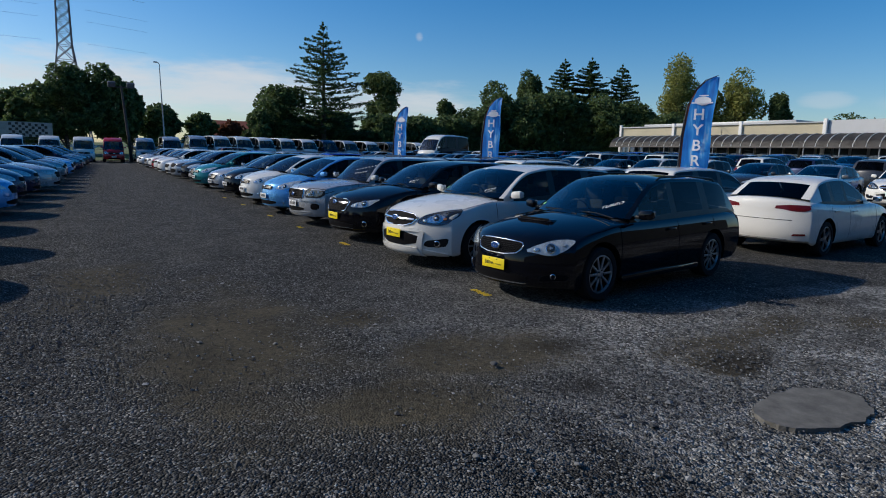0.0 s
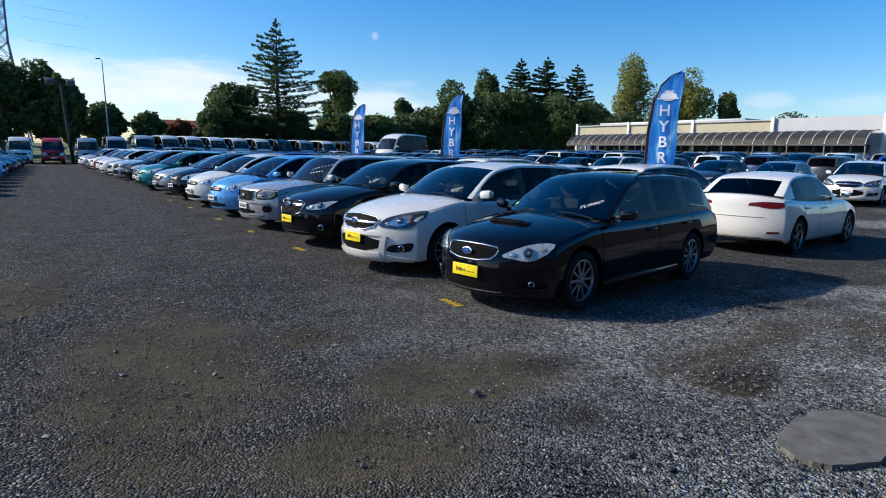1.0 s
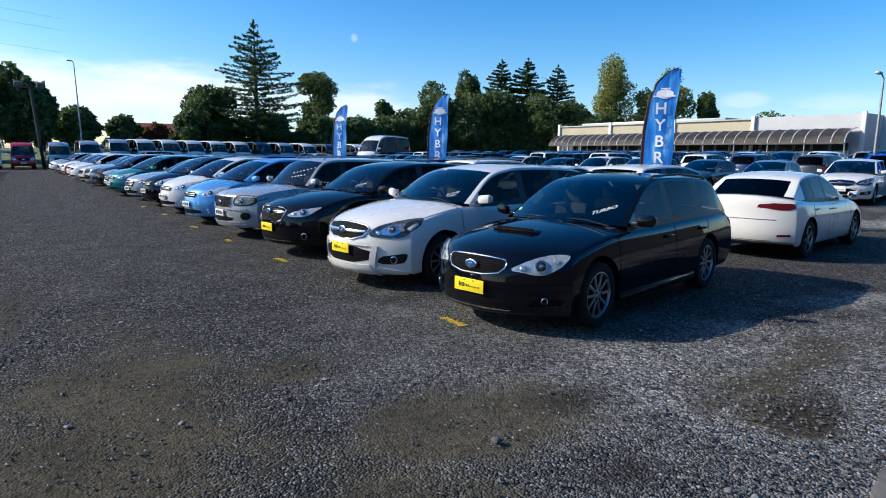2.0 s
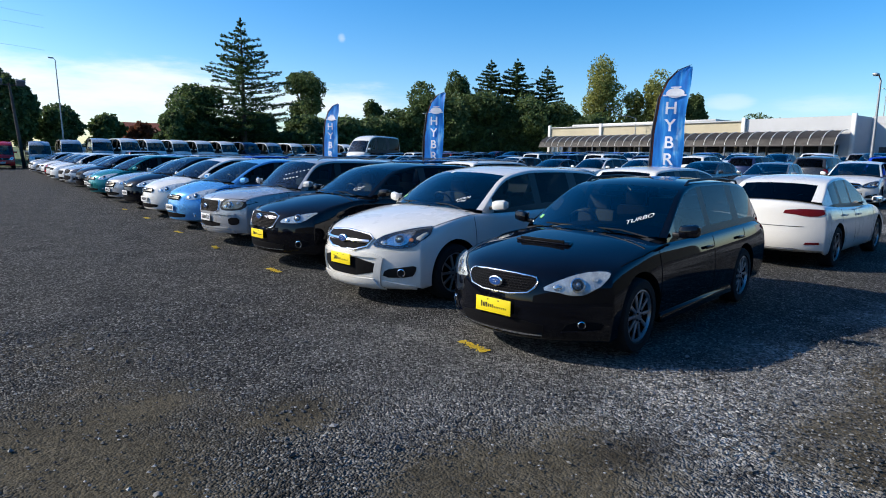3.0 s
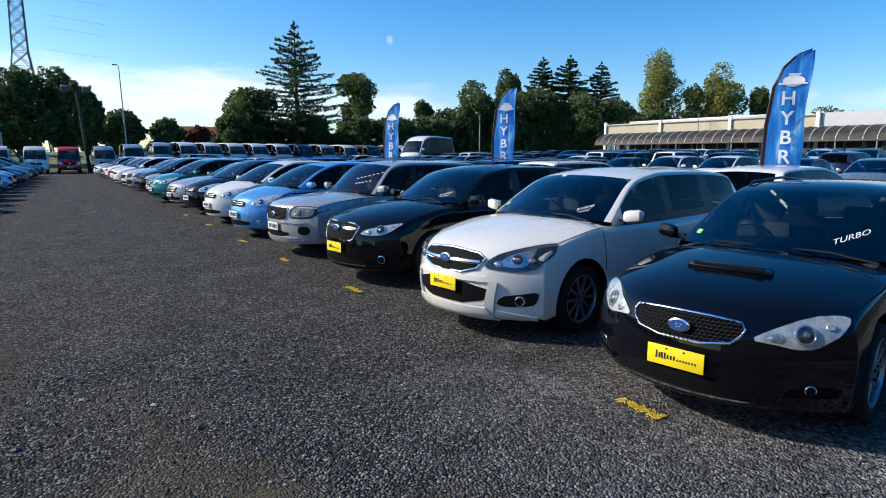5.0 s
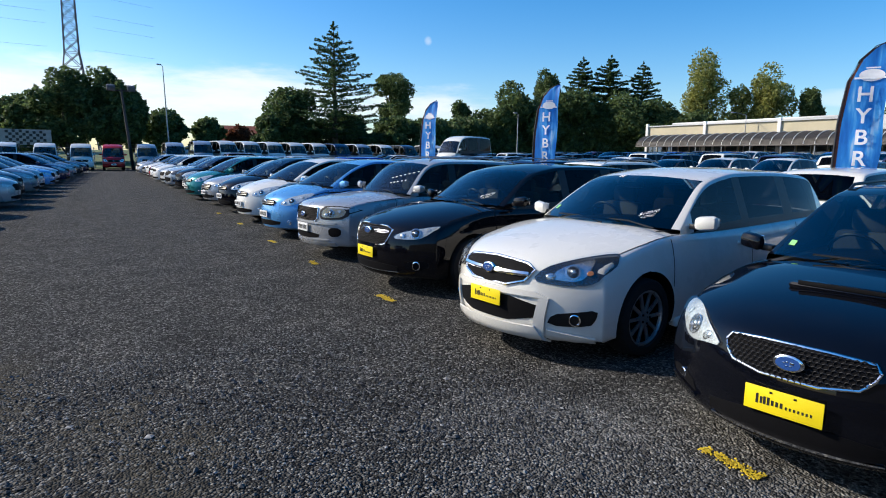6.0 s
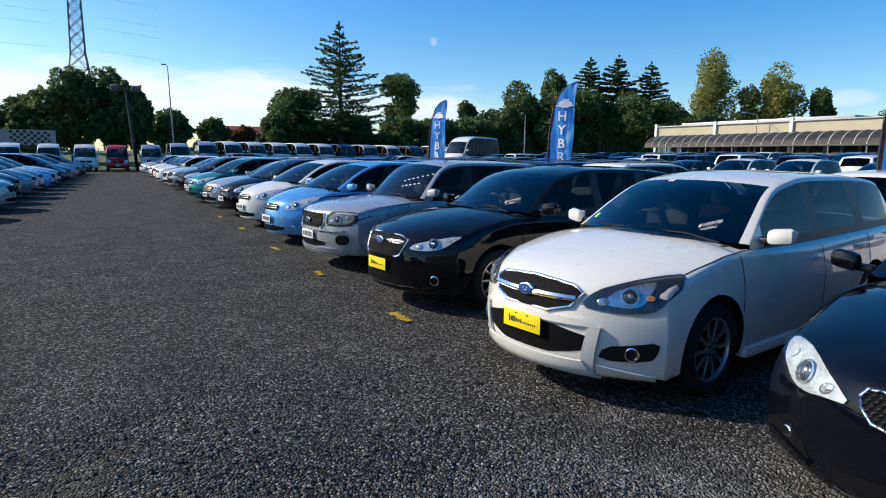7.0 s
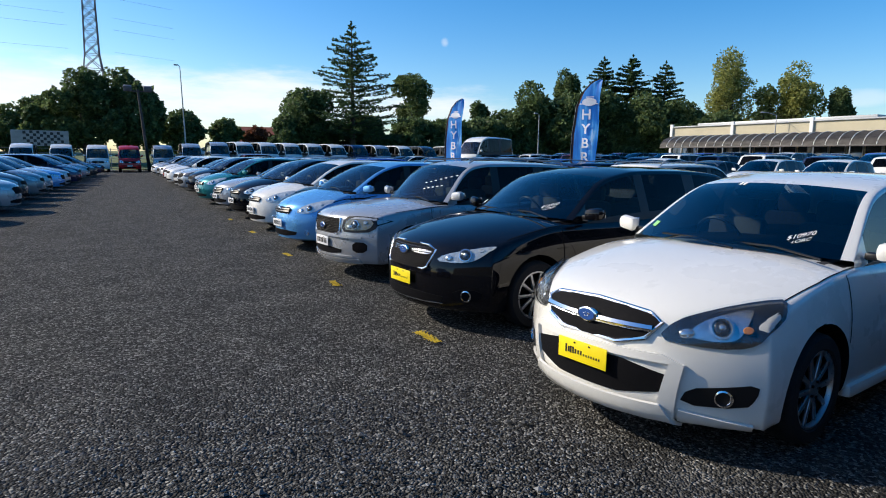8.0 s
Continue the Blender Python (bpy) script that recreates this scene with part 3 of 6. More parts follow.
def build_car(name, sp, detail=2, colour="white"):
    """A car with its nose at the origin, facing +x, wheels on z = 0."""
    L, W, fo, wb, r = sp["L"], sp["W"], sp["fo"], sp["wb"], sp["r"]
    thing = empty(name)
    cut = bmesh.new()
    R = r + 0.05
    for sx in (fo, fo + wb):
        for sg in (1, -1):
            res = bmesh.ops.create_cone(cut, cap_ends=True, segments=36, radius1=R, radius2=R, depth=0.36)
            bmesh.ops.rotate(cut, cent=(0, 0, 0), matrix=Matrix.Rotation(radians(90), 3, 'X'), verts=res["verts"])
            bmesh.ops.translate(cut, vec=(-sx, sg * (W / 2 - 0.08), r + 0.01), verts=res["verts"])
    me = baked(lower_shell(sp), [M[colour], M["cavity"]], 2 if detail == 2 else 1, cut)
    for p in me.polygons:
        c = p.center
        for sx in (fo, fo + wb):
            if math.hypot(c.x + sx, c.z - r - 0.01) < R + 0.001:
                p.material_index = 1
        p.use_smooth = True
    me.set_sharp_from_angle(angle=radians(38))
    me.name = "body"
    bvh = BVHTree.FromPolygons([v.co for v in me.vertices], [tuple(p.vertices) for p in me.polygons])
    body = new("body", me)
    body.parent = thing
    paint_parts = [body]

    belt_tab = [(s, z - sp.get("crown", 0.075)) for s, z in sp["T"]]

    def belt_at(s):
        return lerp_table(belt_tab, s)

    shell = baked(cabin_shell(sp, belt_at), [M["trim"]], 2 if detail == 2 else 1)
    panes = []
    mid_s = (sp["P"][0][0] + sp["P"][-1][0]) / 2
    for idx, bm in split_by_material(shell).items():
        for f in bm.faces:
            c = f.calc_center_median()
            if f.normal.dot(Vector(((c.x + mid_s) * 0.4, c.y * 1.5, (c.z - 0.9) * 1.5))) < 0:
                f.normal_flip()
        if idx == 0:
            paint_parts.append(part("roof", bm, M[colour], thing))
        elif idx == 1:
            part("window_trim", bm, M["trim"], thing)
        elif idx == 2:
            panes.append(part("windscreen", bm, M["windscreen"], thing))
        elif idx == 3:
            panes.append(part("rear_window", bm, M["privacy"], thing))
        else:
            first = idx in (4, 4 + len(sp["pillars"]) + 1)
            panes.append(part("side_window", bm, M["sidepane" if first else "privacy"], thing))
    bpy.data.meshes.remove(shell)

    tyre, rim = wheel_meshes(r, sp.get("rim", "five"), detail == 2)
    for sx in (fo, fo + wb):
        for sg in (1, -1):
            w = new("wheel", tyre)
            w.parent = thing
            w.matrix_basis = pose(-sx, sg * (W / 2 - 0.125), r, 0, 0, 0 if sg > 0 else 180)
            k = new("rim", rim)
            k.parent = w

    def lay(nm, poly, view, material, parent=thing, off=0.004, thick=0.004, smooth=2, step=0.05, label="", both=False):
        polys = [poly] + ([mirror_poly(poly)] if both and view in ("front", "rear", "top") else [])
        obs = []
        for k, p in enumerate(polys):
            bm = decal(bvh, chaikin(p, smooth) if smooth else p, view, off, step, thick)
            if len(bm.faces):
                obs.append(part(nm, bm, material, parent, label, 60))
            else:
                bm.free()
        if both and view in ("left", "right"):
            bm = decal(bvh, chaikin(poly, smooth) if smooth else poly, "right" if view == "left" else "left", off, step, thick)
            if len(bm.faces):
                obs.append(part(nm, bm, material, parent, label, 60))
            else:
                bm.free()
        return obs

    # lamps
    hl = sp.get("headlight")
    if hl:
        lamps = lay("headlight", hl, "front", sp.get("lampmat", M["lamp"]), both=True, off=0.006, thick=0.01, smooth=1)
        if detail:
            cy = sum(p[0] for p in hl) / len(hl)
            cz = sum(p[1] for p in hl) / len(hl)
            outer = max(hl, key=lambda p: p[0])
            inner = min(hl, key=lambda p: p[0])
            py, pz = sp.get("projector", (cy, cz))
            for sg, lamp in zip((1, -1), lamps if not sp.get("plain_lamp") else ()):
                def disc(nm, ay, az, prof, mt, d, stretch=1.0):
                    hit, no, _, _ = bvh.ray_cast(Vector((4, sg * ay, az)), Vector((-1, 0, 0)))
                    if hit is None:
                        return
                    bm = bmesh.new()
                    lathe(bm, prof, 22)
                    bmesh.ops.scale(bm, vec=(stretch, 1, 1), verts=bm.verts)
                    o = part(nm, bm, mt, lamp)
                    z_ax = Vector((0, 1, 0)).rotation_difference(no).to_matrix().to_4x4()
                    o.matrix_basis = Matrix.Translation(hit + no * d) @ z_ax
                if sp.get("amber"):
                    poly = [(sg * (py + (a_ - py) * 0.50), pz + (b_ - pz) * 0.66) for a_, b_ in hl]
                    bm = decal(bvh, chaikin(poly if sg > 0 else poly[::-1], 2), "front", 0.0075, 0.03, 0.0)
                    part("reflector", bm, M["silvering"], lamp)
                disc("bezel", py, pz, [(0.062, -0.004), (0.060, 0.004), (0.050, 0.006), (0.044, -0.002), (0.062, -0.004)], M["silvering"], 0.009)
                disc("projector", py, pz, [(0.044, -0.004), (0.036, 0.003), (0.016, 0.007), (0.001, 0.008)], M["lamp_dark"], 0.009)
                # small silver dome added as the bright highlight on the dark lens
                disc("bulb", py, pz + 0.004, [(0.018, 0.0), (0.012, 0.004), (0.001, 0.005)], M["silvering"], 0.016)
                ay, az = py * 0.45 + outer[0] * 0.55, pz * 0.45 + outer[1] * 0.55
                disc("turn_lamp", ay, az, [(0.021, -0.002), (0.018, 0.003), (0.001, 0.004)], M["amber"] if sp.get("amber") else M["lamp"], 0.009, 1.3)
                ay, az = py * 0.5 + inner[0] * 0.5, pz * 0.5 + inner[1] * 0.5
                disc("side_lamp", ay, az, [(0.026, -0.002), (0.020, 0.004), (0.001, 0.005)], M["silvering"], 0.009, 1.5)
            if detail == 2:
                covers = lay("lens", hl, "front", M["clear"], both=True, off=0.024, thick=0.0, smooth=1)
                for c_, l_ in zip(covers, lamps):
                    c_.parent = l_
                    c_.visible_shadow = False
    tl = sp.get("tail")
    if tl:
        lay("tail_light", tl, "rear", M["tail"], both=True, off=0.006, thick=0.01, smooth=1)
    for nm, poly, both, mt in sp.get("rear_panels", ()) if detail else ():
        lay(nm, poly, "rear", mt, both=both, off=0.004, thick=0.004, smooth=0)
    if sp.get("boot_lip") and detail:
        bm = bmesh.new()
        sx_, sz_ = sp["boot_lip"]
        for v in box(bm, -sx_, 0, sz_, 0.13, 1.28, 0.03, 0.01):
            v.co.x += 0.16 * (abs(v.co.y) / 0.64) ** 2.2
            v.co.z -= 0.02 * (abs(v.co.y) / 0.64) ** 2
        paint_parts.append(part("boot_lip", bm, M[colour], thing))
    if sp.get("tail_side") and detail:
        lay("tail_light", sp["tail_side"], "left", M["tail"], both=True, off=0.006, thick=0.01, smooth=1)

    # grille, intakes, plate
    g = sp.get("grille")
    if g:
        gr = lay("grille", g, "front", M["cavity"], off=0.004, thick=0.006, smooth=sp.get("grille_round", 1))
        if detail and gr:
            ring = chaikin(g, sp.get("grille_round", 1))
            cy = sum(p[0] for p in ring) / len(ring)
            cz = sum(p[1] for p in ring) / len(ring)
            pts = []
            for a, b in ring + ring[:2]:
                hit, no, _, _ = bvh.ray_cast(Vector((4, a, b)), Vector((-1, 0, 0)))
                if hit:
                    pts.append(hit + Vector((0.008, 0, 0)))
            bm = bmesh.new()
            tube(bm, pts, sp.get("ringw", 0.014) if detail == 2 else 0.009, 8)
            part("surround", bm, M["chrome"], gr[0], "chrome grille surround")
            ys = [p[0] for p in ring]
            zs = [p[1] for p in ring]

            def inside(a, b):
                c = False
                for (y0, z0), (y1, z1) in zip(ring, ring[1:] + ring[:1]):
                    if (z0 > b) != (z1 > b) and a < (y1 - y0) * (b - z0) / (z1 - z0) + y0:
                        c = not c
                return c
            bm = bmesh.new()
            if sp.get("mesh_grille"):
                st = 0.028
                b = min(zs)
                odd = 0
                while b < max(zs):
                    a = min(ys) + odd * st * 0.5
                    while a < max(ys):
                        if inside(a, b):
                            hit, no, _, _ = bvh.ray_cast(Vector((4, a, b)), Vector((-1, 0, 0)))
                            if hit:
                                c = hit + Vector((0.010, 0, 0))
                                h = [c + Vector((0, math.cos(t) * st * 0.52, math.sin(t) * st * 0.46)) for t in (math.pi / 6 + k * math.pi / 3 for k in range(6))]
                                for k in (0, 1, 2):
                                    tube(bm, [h[k], h[(k + 1) % 6]], 0.0028, 4, False)
                        a += st
                    b += st * 0.72
                    odd ^= 1
            else:
                nb = sp.get("bars", 3)
                for k in range(nb):
                    b = min(zs) + (max(zs) - min(zs)) * (k + 1) / (nb + 1)
                    line = []
                    for j in range(25):
                        a = min(ys) + (max(ys) - min(ys)) * j / 24
                        if inside(a, b):
                            hit, no, _, _ = bvh.ray_cast(Vector((4, a, b)), Vector((-1, 0, 0)))
                            if hit:
                                line.append(hit + Vector((0.012, 0, 0)))
                    if len(line) > 2:
                        tube(bm, line, sp.get("barw", 0.007), 6)
            if len(bm.faces):
                part("grille_mesh" if sp.get("mesh_grille") else "grille_bar", bm, M["trim"] if sp.get("mesh_grille") else sp.get("barmat", M["chrome"]), gr[0])
            else:
                bm.free()
            if sp.get("emblem", True):
                hit, no, _, _ = bvh.ray_cast(Vector((4, cy, cz + sp.get("emblem_dz", 0))), Vector((-1, 0, 0)))
                if hit:
                    bm = bmesh.new()
                    lathe(bm, [(0.055, -0.01), (0.055, 0.010), (0.045, 0.015), (0.001, 0.015)], 24)
                    bmesh.ops.rotate(bm, cent=(0, 0, 0), matrix=Matrix.Rotation(radians(-90), 3, 'Z'), verts=bm.verts)
                    bmesh.ops.scale(bm, vec=(1, 1.3, 0.74), verts=bm.verts)
                    bmesh.ops.translate(bm, vec=hit + Vector((0.026, 0, 0)), verts=bm.verts)
                    em = part("emblem", bm, M["chrome"], gr[0], "oval chrome emblem with blue centre")
                    if detail == 2:
                        bm = bmesh.new()
                        lathe(bm, [(0.044, 0), (0.044, 0.003), (0.001, 0.004)], 24)
                        bmesh.ops.rotate(bm, cent=(0, 0, 0), matrix=Matrix.Rotation(radians(-90), 3, 'Z'), verts=bm.verts)
                        bmesh.ops.scale(bm, vec=(1, 1.3, 0.74), verts=bm.verts)
                        bmesh.ops.translate(bm, vec=hit + Vector((0.042, 0, 0)), verts=bm.verts)
                        for dy, dz, rad in ((0.018, 0.006, 0.010), (-0.004, 0.010, 0.006), (-0.016, 0.004, 0.006), (-0.006, -0.010, 0.006), (0.012, -0.008, 0.006)):
                            box(bm, hit.x + 0.047, hit.y + dy, hit.z + dz, 0.003, rad * 1.8, rad, 0.002, mi=1)
                        part("emblem_face", bm, [M["emblem"], M["chrome"]], gr[0])
    for nm, poly, both, mt in sp.get("front_panels", ()):
        if mt is None:
            paint_parts += lay(nm, poly, "front", M[colour], both=both, off=0.020, thick=0.018, smooth=0, step=0.03)
        else:
            lay(nm, poly, "front", mt, both=both, off=0.004, thick=0.006, smooth=1)
    if detail:
        for nm, poly, view, mt in sp.get("panels", ()):
            lay(nm, poly, view, mt, both=(view != "top"), off=0.003, thick=0.004, smooth=0 if "line" in nm else 1)
        for py, pz, rad in sp.get("fogs", ()):
            for sg in (1, -1):
                hit, no, _, _ = bvh.ray_cast(Vector((4, sg * py, pz)), Vector((-1, 0, 0)))
                if hit:
                    bm = bmesh.new()
                    lathe(bm, [(rad, -0.02), (rad * 1.05, 0.004), (rad * 0.86, 0.008), (rad * 0.8, -0.006), (rad * 0.4, -0.010), (0.001, -0.004)], 20)
                    dirv = (no * 0.75 + Vector((0.25, 0, 0))).normalized()
                    o = part("fog_lamp", bm, M["chrome"], thing)
                    o.matrix_basis = Matrix.Translation(hit + no * 0.006) @ Vector((0, 1, 0)).rotation_difference(dirv).to_matrix().to_4x4()
    pl = sp.get("plate")
    if pl and detail:
        z, mt = pl
        hit, no, _, _ = bvh.ray_cast(Vector((4, 0, z)), Vector((-1, 0, 0)))
        bm = bmesh.new()
        box(bm, hit.x + 0.022, 0, z, 0.006, 0.36, 0.125, 0.002)
        p = part("number_plate", bm, M[mt], thing, "yellow dealer plate with black lettering bars" if mt == "yellow" else "white number plate")
        if mt == "yellow":
            bars = [(a, 0.011, h, h * 0.25 - 0.012) for a, h in ((-0.118, 0.050), (-0.098, 0.034), (-0.082, 0.040), (-0.064, 0.040), (-0.045, 0.026), (-0.024, 0.024), (-0.004, 0.026))]
            bars += [(0.018 + 0.0185 * k, 0.008, 0.014, -0.012) for k in range(7)]
        else:
            bars = [(-0.125 + 0.05 * k, 0.034, 0.065, 0) for k in range(6)]
        for a, wd, h, dz in bars:
            bm = bmesh.new()
            box(bm, hit.x + 0.026, a, z + dz, 0.002, wd, h)
            part("lettering_bar", bm, M["ink"], p, smooth=0)
        for sg in (1, -1):
            bm = bmesh.new()
            box(bm, hit.x + 0.026, sg * 0.055, z + 0.045, 0.004, 0.014, 0.010, 0.002)
            part("plate_screw", bm, M["trim"], p)

    # mirrors
    ms, mz = sp["mirror"]
    for sg in (1, -1):
        bm = bmesh.new()
        box(bm, -ms, sg * (W / 2 + 0.065), mz, 0.10, 0.18, 0.12, 0.042)
        bmesh.ops.translate(bm, vec=(0.03, 0, -0.01), verts=[v for v in bm.verts if abs(v.co.y) < W / 2 + 0.04])
        mr = part("mirror", bm, M[colour], thing)
        paint_parts.append(mr)
        if detail:
            bm = bmesh.new()
            box(bm, -ms - 0.01, sg * (W / 2 - 0.045), mz - 0.045, 0.08, 0.09, 0.045, 0.012)
            part("mirror_arm", bm, M["trim"], mr)
            bm = bmesh.new()
            box(bm, -ms - 0.058, sg * (W / 2 + 0.078), mz, 0.004, 0.125, 0.075, 0.001)
            part("mirror_glass", bm, M["chrome"], mr)
    # cabin furniture seen through the panes
    if detail:
        bz = belt_at(2.3) - 0.02
        for (s0, sg) in [(sp["P"][0][0] + 1.02, 1), (sp["P"][0][0] + 1.02, -1), (sp["P"][0][0] + 1.95, 1), (sp["P"][0][0] + 1.95, -1)]:
            bm = bmesh.new()
            box(bm, -s0 - 0.04, sg * 0.36, bz + 0.10, 0.13, 0.46, 0.24, 0.05, Matrix.Rotation(radians(-8), 3, 'Y'))
            box(bm, -s0 - 0.07, sg * 0.36, bz + 0.30, 0.10, 0.27, 0.18, 0.045)
            part("seat", bm, M["seat"], thing)
        bm = bmesh.new()
        s0 = sp["P"][0][0]
        box(bm, -s0 - 0.42, 0, bz + 0.01, 0.62, W * 0.80, 0.10, 0.04)
        part("dashboard", bm, M["interior"], thing)
        bm = bmesh.new()
        wr = [(-s0 - 0.80 + 0.08 * math.sin(t), -0.36 + 0.18 * math.cos(t), bz + 0.06 + 0.16 * math.sin(t)) for t in (2 * math.pi * k / 20 for k in range(21))]
        tube(bm, wr, 0.014, 6, False)
        part("steering_wheel", bm, M["trim"], thing)
        # wipers
        for dy, ln in ((-0.12, 0.62), (0.42, 0.52)):
            a = -s0 - 0.04
            p0, z0_ = Vector((a, dy, sp["P"][0][1] + 0.0)), 0
            bm = bmesh.new()
            tube(bm, [(a + 0.02, dy + 0.30, sp["P"][0][1] - 0.005), (a - 0.045, dy, sp["P"][0][1] + 0.03), (a - 0.06, dy - 0.28, sp["P"][0][1] + 0.028)], 0.008, 5)
            part("wiper", bm, M["trim"], thing)
        # inner mirror
        ti = sp["top_i"]
        bm = bmesh.new()
        box(bm, -sp["P"][ti][0] + 0.10, 0, sp["P"][ti][1] - 0.10, 0.03, 0.22, 0.06, 0.012)
        part("rear_view_mirror", bm, M["trim"], thing)
    if sp.get("rails"):
        s0, s1, z, y = sp["rails"]
        for sg in (1, -1):
            bm = bmesh.new()
            tube(bm, [(-s0, sg * y, z - 0.05), (-s0 - 0.10, sg * y, z), (-(s0 + s1) / 2, sg * y * 1.01, z + 0.02), (-s1 + 0.10, sg * y, z - 0.02), (-s1, sg * y, z - 0.08)], 0.013, 8)
            part("roof_rail", bm, M[sp.get("railmat", "trim")], thing)
    if sp.get("scoop"):
        s0, z = sp["scoop"]
        bm = bmesh.new()
        vs = box(bm, -s0, 0, z, 0.40, 0.58, 0.07, 0.025)
        for v in vs:
            f = (v.co.x + s0 + 0.20) / 0.40
            v.co.y *= 0.62 + 0.38 * f
            if v.co.z > z:
                v.co.z -= 0.045 * (1 - f) + 0.006 * f + 0.02 * (abs(v.co.y) / 0.28) ** 2
        sc = part("bonnet_scoop", bm, M[colour], thing)
        paint_parts.append(sc)
        bm = bmesh.new()
        box(bm, -s0 + 0.196, 0, z + 0.008, 0.014, 0.46, 0.024, 0.004)
        part("scoop_mouth", bm, M["cavity"], sc)
    if detail == 2:
        for sg in (1, -1):
            bm = bmesh.new()
            a0, a1 = fo + r + 0.09, fo + wb - r - 0.09
            box(bm, -(a0 + a1) / 2, sg * (W / 2 - 0.045), 0.225, a1 - a0, 0.09, 0.085, 0.022)
            paint_parts.append(part("side_skirt", bm, M[colour], thing))
    if detail:
        # shut lines, handles and rubbing strips
        for s in sp.get("doors", ()):
            zt = belt_at(s) - 0.02
            bm = decal(bvh, [(-s, 0.30), (-s + 0.008, 0.30), (-s + 0.008, zt), (-s, zt)], "left", 0.002, 0.05, 0.001)
            part("door_line", bm, M["cavity"], thing)
            bm = decal(bvh, [(-s, 0.30), (-s + 0.008, 0.30), (-s + 0.008, zt), (-s, zt)], "right", 0.002, 0.05, 0.001)
            part("door_line", bm, M["cavity"], thing)
        for sg in (1, -1):
            line = sp.get("bonnet_line", ())
            strip = [(-s, sg * (y + 0.003)) for s, y in line] + [(-s, sg * (y - 0.003)) for s, y in line[::-1]]
            if strip:
                bm = decal(bvh, strip, "top", 0.002, 0.06, 0.001)
                part("bonnet_shut_line", bm, M["cavity"], thing)
        for s in sp.get("handles", ()):
            for sg in (1, -1):
                z = belt_at(s) - 0.11
                hit, no, _, _ = bvh.ray_cast(Vector((-s, sg * 3, z)), Vector((0, -sg, 0)))
                if hit:
                    bm = bmesh.new()
                    box(bm, hit.x, hit.y + sg * 0.022, z, 0.19, 0.022, 0.030, 0.008)
                    paint_parts.append(part("door_handle", bm, M[colour], thing))
    for o in paint_parts:
        o["painted"] = 1
        o.material_slots[0].link = 'OBJECT'
        o.material_slots[0].material = M[colour]
    thing.hide_render = False
    return thing


def recolour(thing, colour):
    for o in thing.children_recursive:
        if o.get("painted"):
            o.material_slots[0].link = 'OBJECT'
            o.material_slots[0].material = M[colour]


def spec_wagon_b():
    """The white and dark wagons: broad grille, swept-back lamps, tall cabin."""
    return dict(
        L=4.775, W=1.78, fo=0.965, wb=2.75, r=0.325, rim="multi", cowl_i=4, rear_i=9, crown=0.075, nose=0.42,
        F=[(0.13, 0.165), (0.035, 0.205), (0.0, 0.38), (0.0, 0.52), (0.02, 0.64), (0.05, 0.735)],
        T=[(0.10, 0.80), (0.32, 0.885), (0.70, 0.965), (1.05, 1.015), (1.32, 1.04), (2.0, 1.02), (2.9, 1.04), (3.7, 1.06), (4.3, 1.07), (4.62, 1.05), (4.69, 1.02)],
        R=[(4.62, 0.26), (4.74, 0.32), (4.775, 0.45), (4.77, 0.62), (4.74, 0.78), (4.72, 0.92)],
        P=[(1.18, 1.035), (1.46, 1.19), (1.74, 1.34), (2.00, 1.45), (2.36, 1.495), (2.56, 1.515), (2.66, 1.52), (3.0, 1.525), (3.50, 1.52), (3.60, 1.515), (3.95, 1.50),
           (4.22, 1.475), (4.36, 1.44), (4.52, 1.26), (4.66, 1.05)],
        top_i=3, rtop_i=12, pillars=(5, 8), lastwin=12, hb=0.90, hr=0.665, wrap=0.30,
        headlight=[(0.40, 0.655), (0.56, 0.635), (0.72, 0.635), (0.80, 0.665), (0.825, 0.73), (0.825, 0.80), (0.785, 0.865), (0.70, 0.855), (0.58, 0.815), (0.46, 0.755)],
        lampmat=[M["lamp_dark"]], projector=(0.65, 0.735),
        grille=[(-0.41, 0.735), (-0.35, 0.645), (-0.20, 0.60), (0.20, 0.60), (0.35, 0.645), (0.41, 0.735), (0.33, 0.775), (0.0, 0.80), (-0.33, 0.775)], bars=1, barw=0.022, emblem_dz=0.01, amber=True, grille_round=0,
        front_panels=[("lower_grille", [(-0.475, 0.515), (-0.43, 0.315), (0.43, 0.315), (0.475, 0.515)], False, M["cavity"]),
                      ("bumper_lip", [(-0.50, 0.195), (0.50, 0.195), (0.44, 0.305), (-0.44, 0.305)], False, None),
                      ("bumper_strut", [(0.425, 0.30), (0.49, 0.20), (0.54, 0.535), (0.475, 0.535)], True, None),
                      ("bumper_bar", [(-0.54, 0.53), (0.54, 0.53), (0.44, 0.575), (-0.44, 0.575)], False, None),
                      ("splitter", [(0.50, 0.195), (0.78, 0.20), (0.80, 0.235), (0.52, 0.285)], True, None),
                      ("fog_surround", [(0.52, 0.315), (0.78, 0.325), (0.82, 0.39), (0.83, 0.465), (0.70, 0.435), (0.56, 0.41)], True, M["trim"])],
        fogs=[(0.70, 0.375, 0.045)], plate=(0.485, "yellow"), mirror=(1.62, 1.075), tail=[(0.55, 0.86), (0.80, 0.80), (0.80, 1.0), (0.58, 1.0)],
        tail_side=[(-4.66, 0.82), (-4.42, 0.90), (-4.46, 1.02), (-4.62, 1.0)],
        doors=(1.30, 2.62, 3.60), handles=(2.42, 3.40), panels=[], bonnet_line=((0.66, 0.775), (1.0, 0.80), (1.25, 0.80), (1.50, 0.785)))


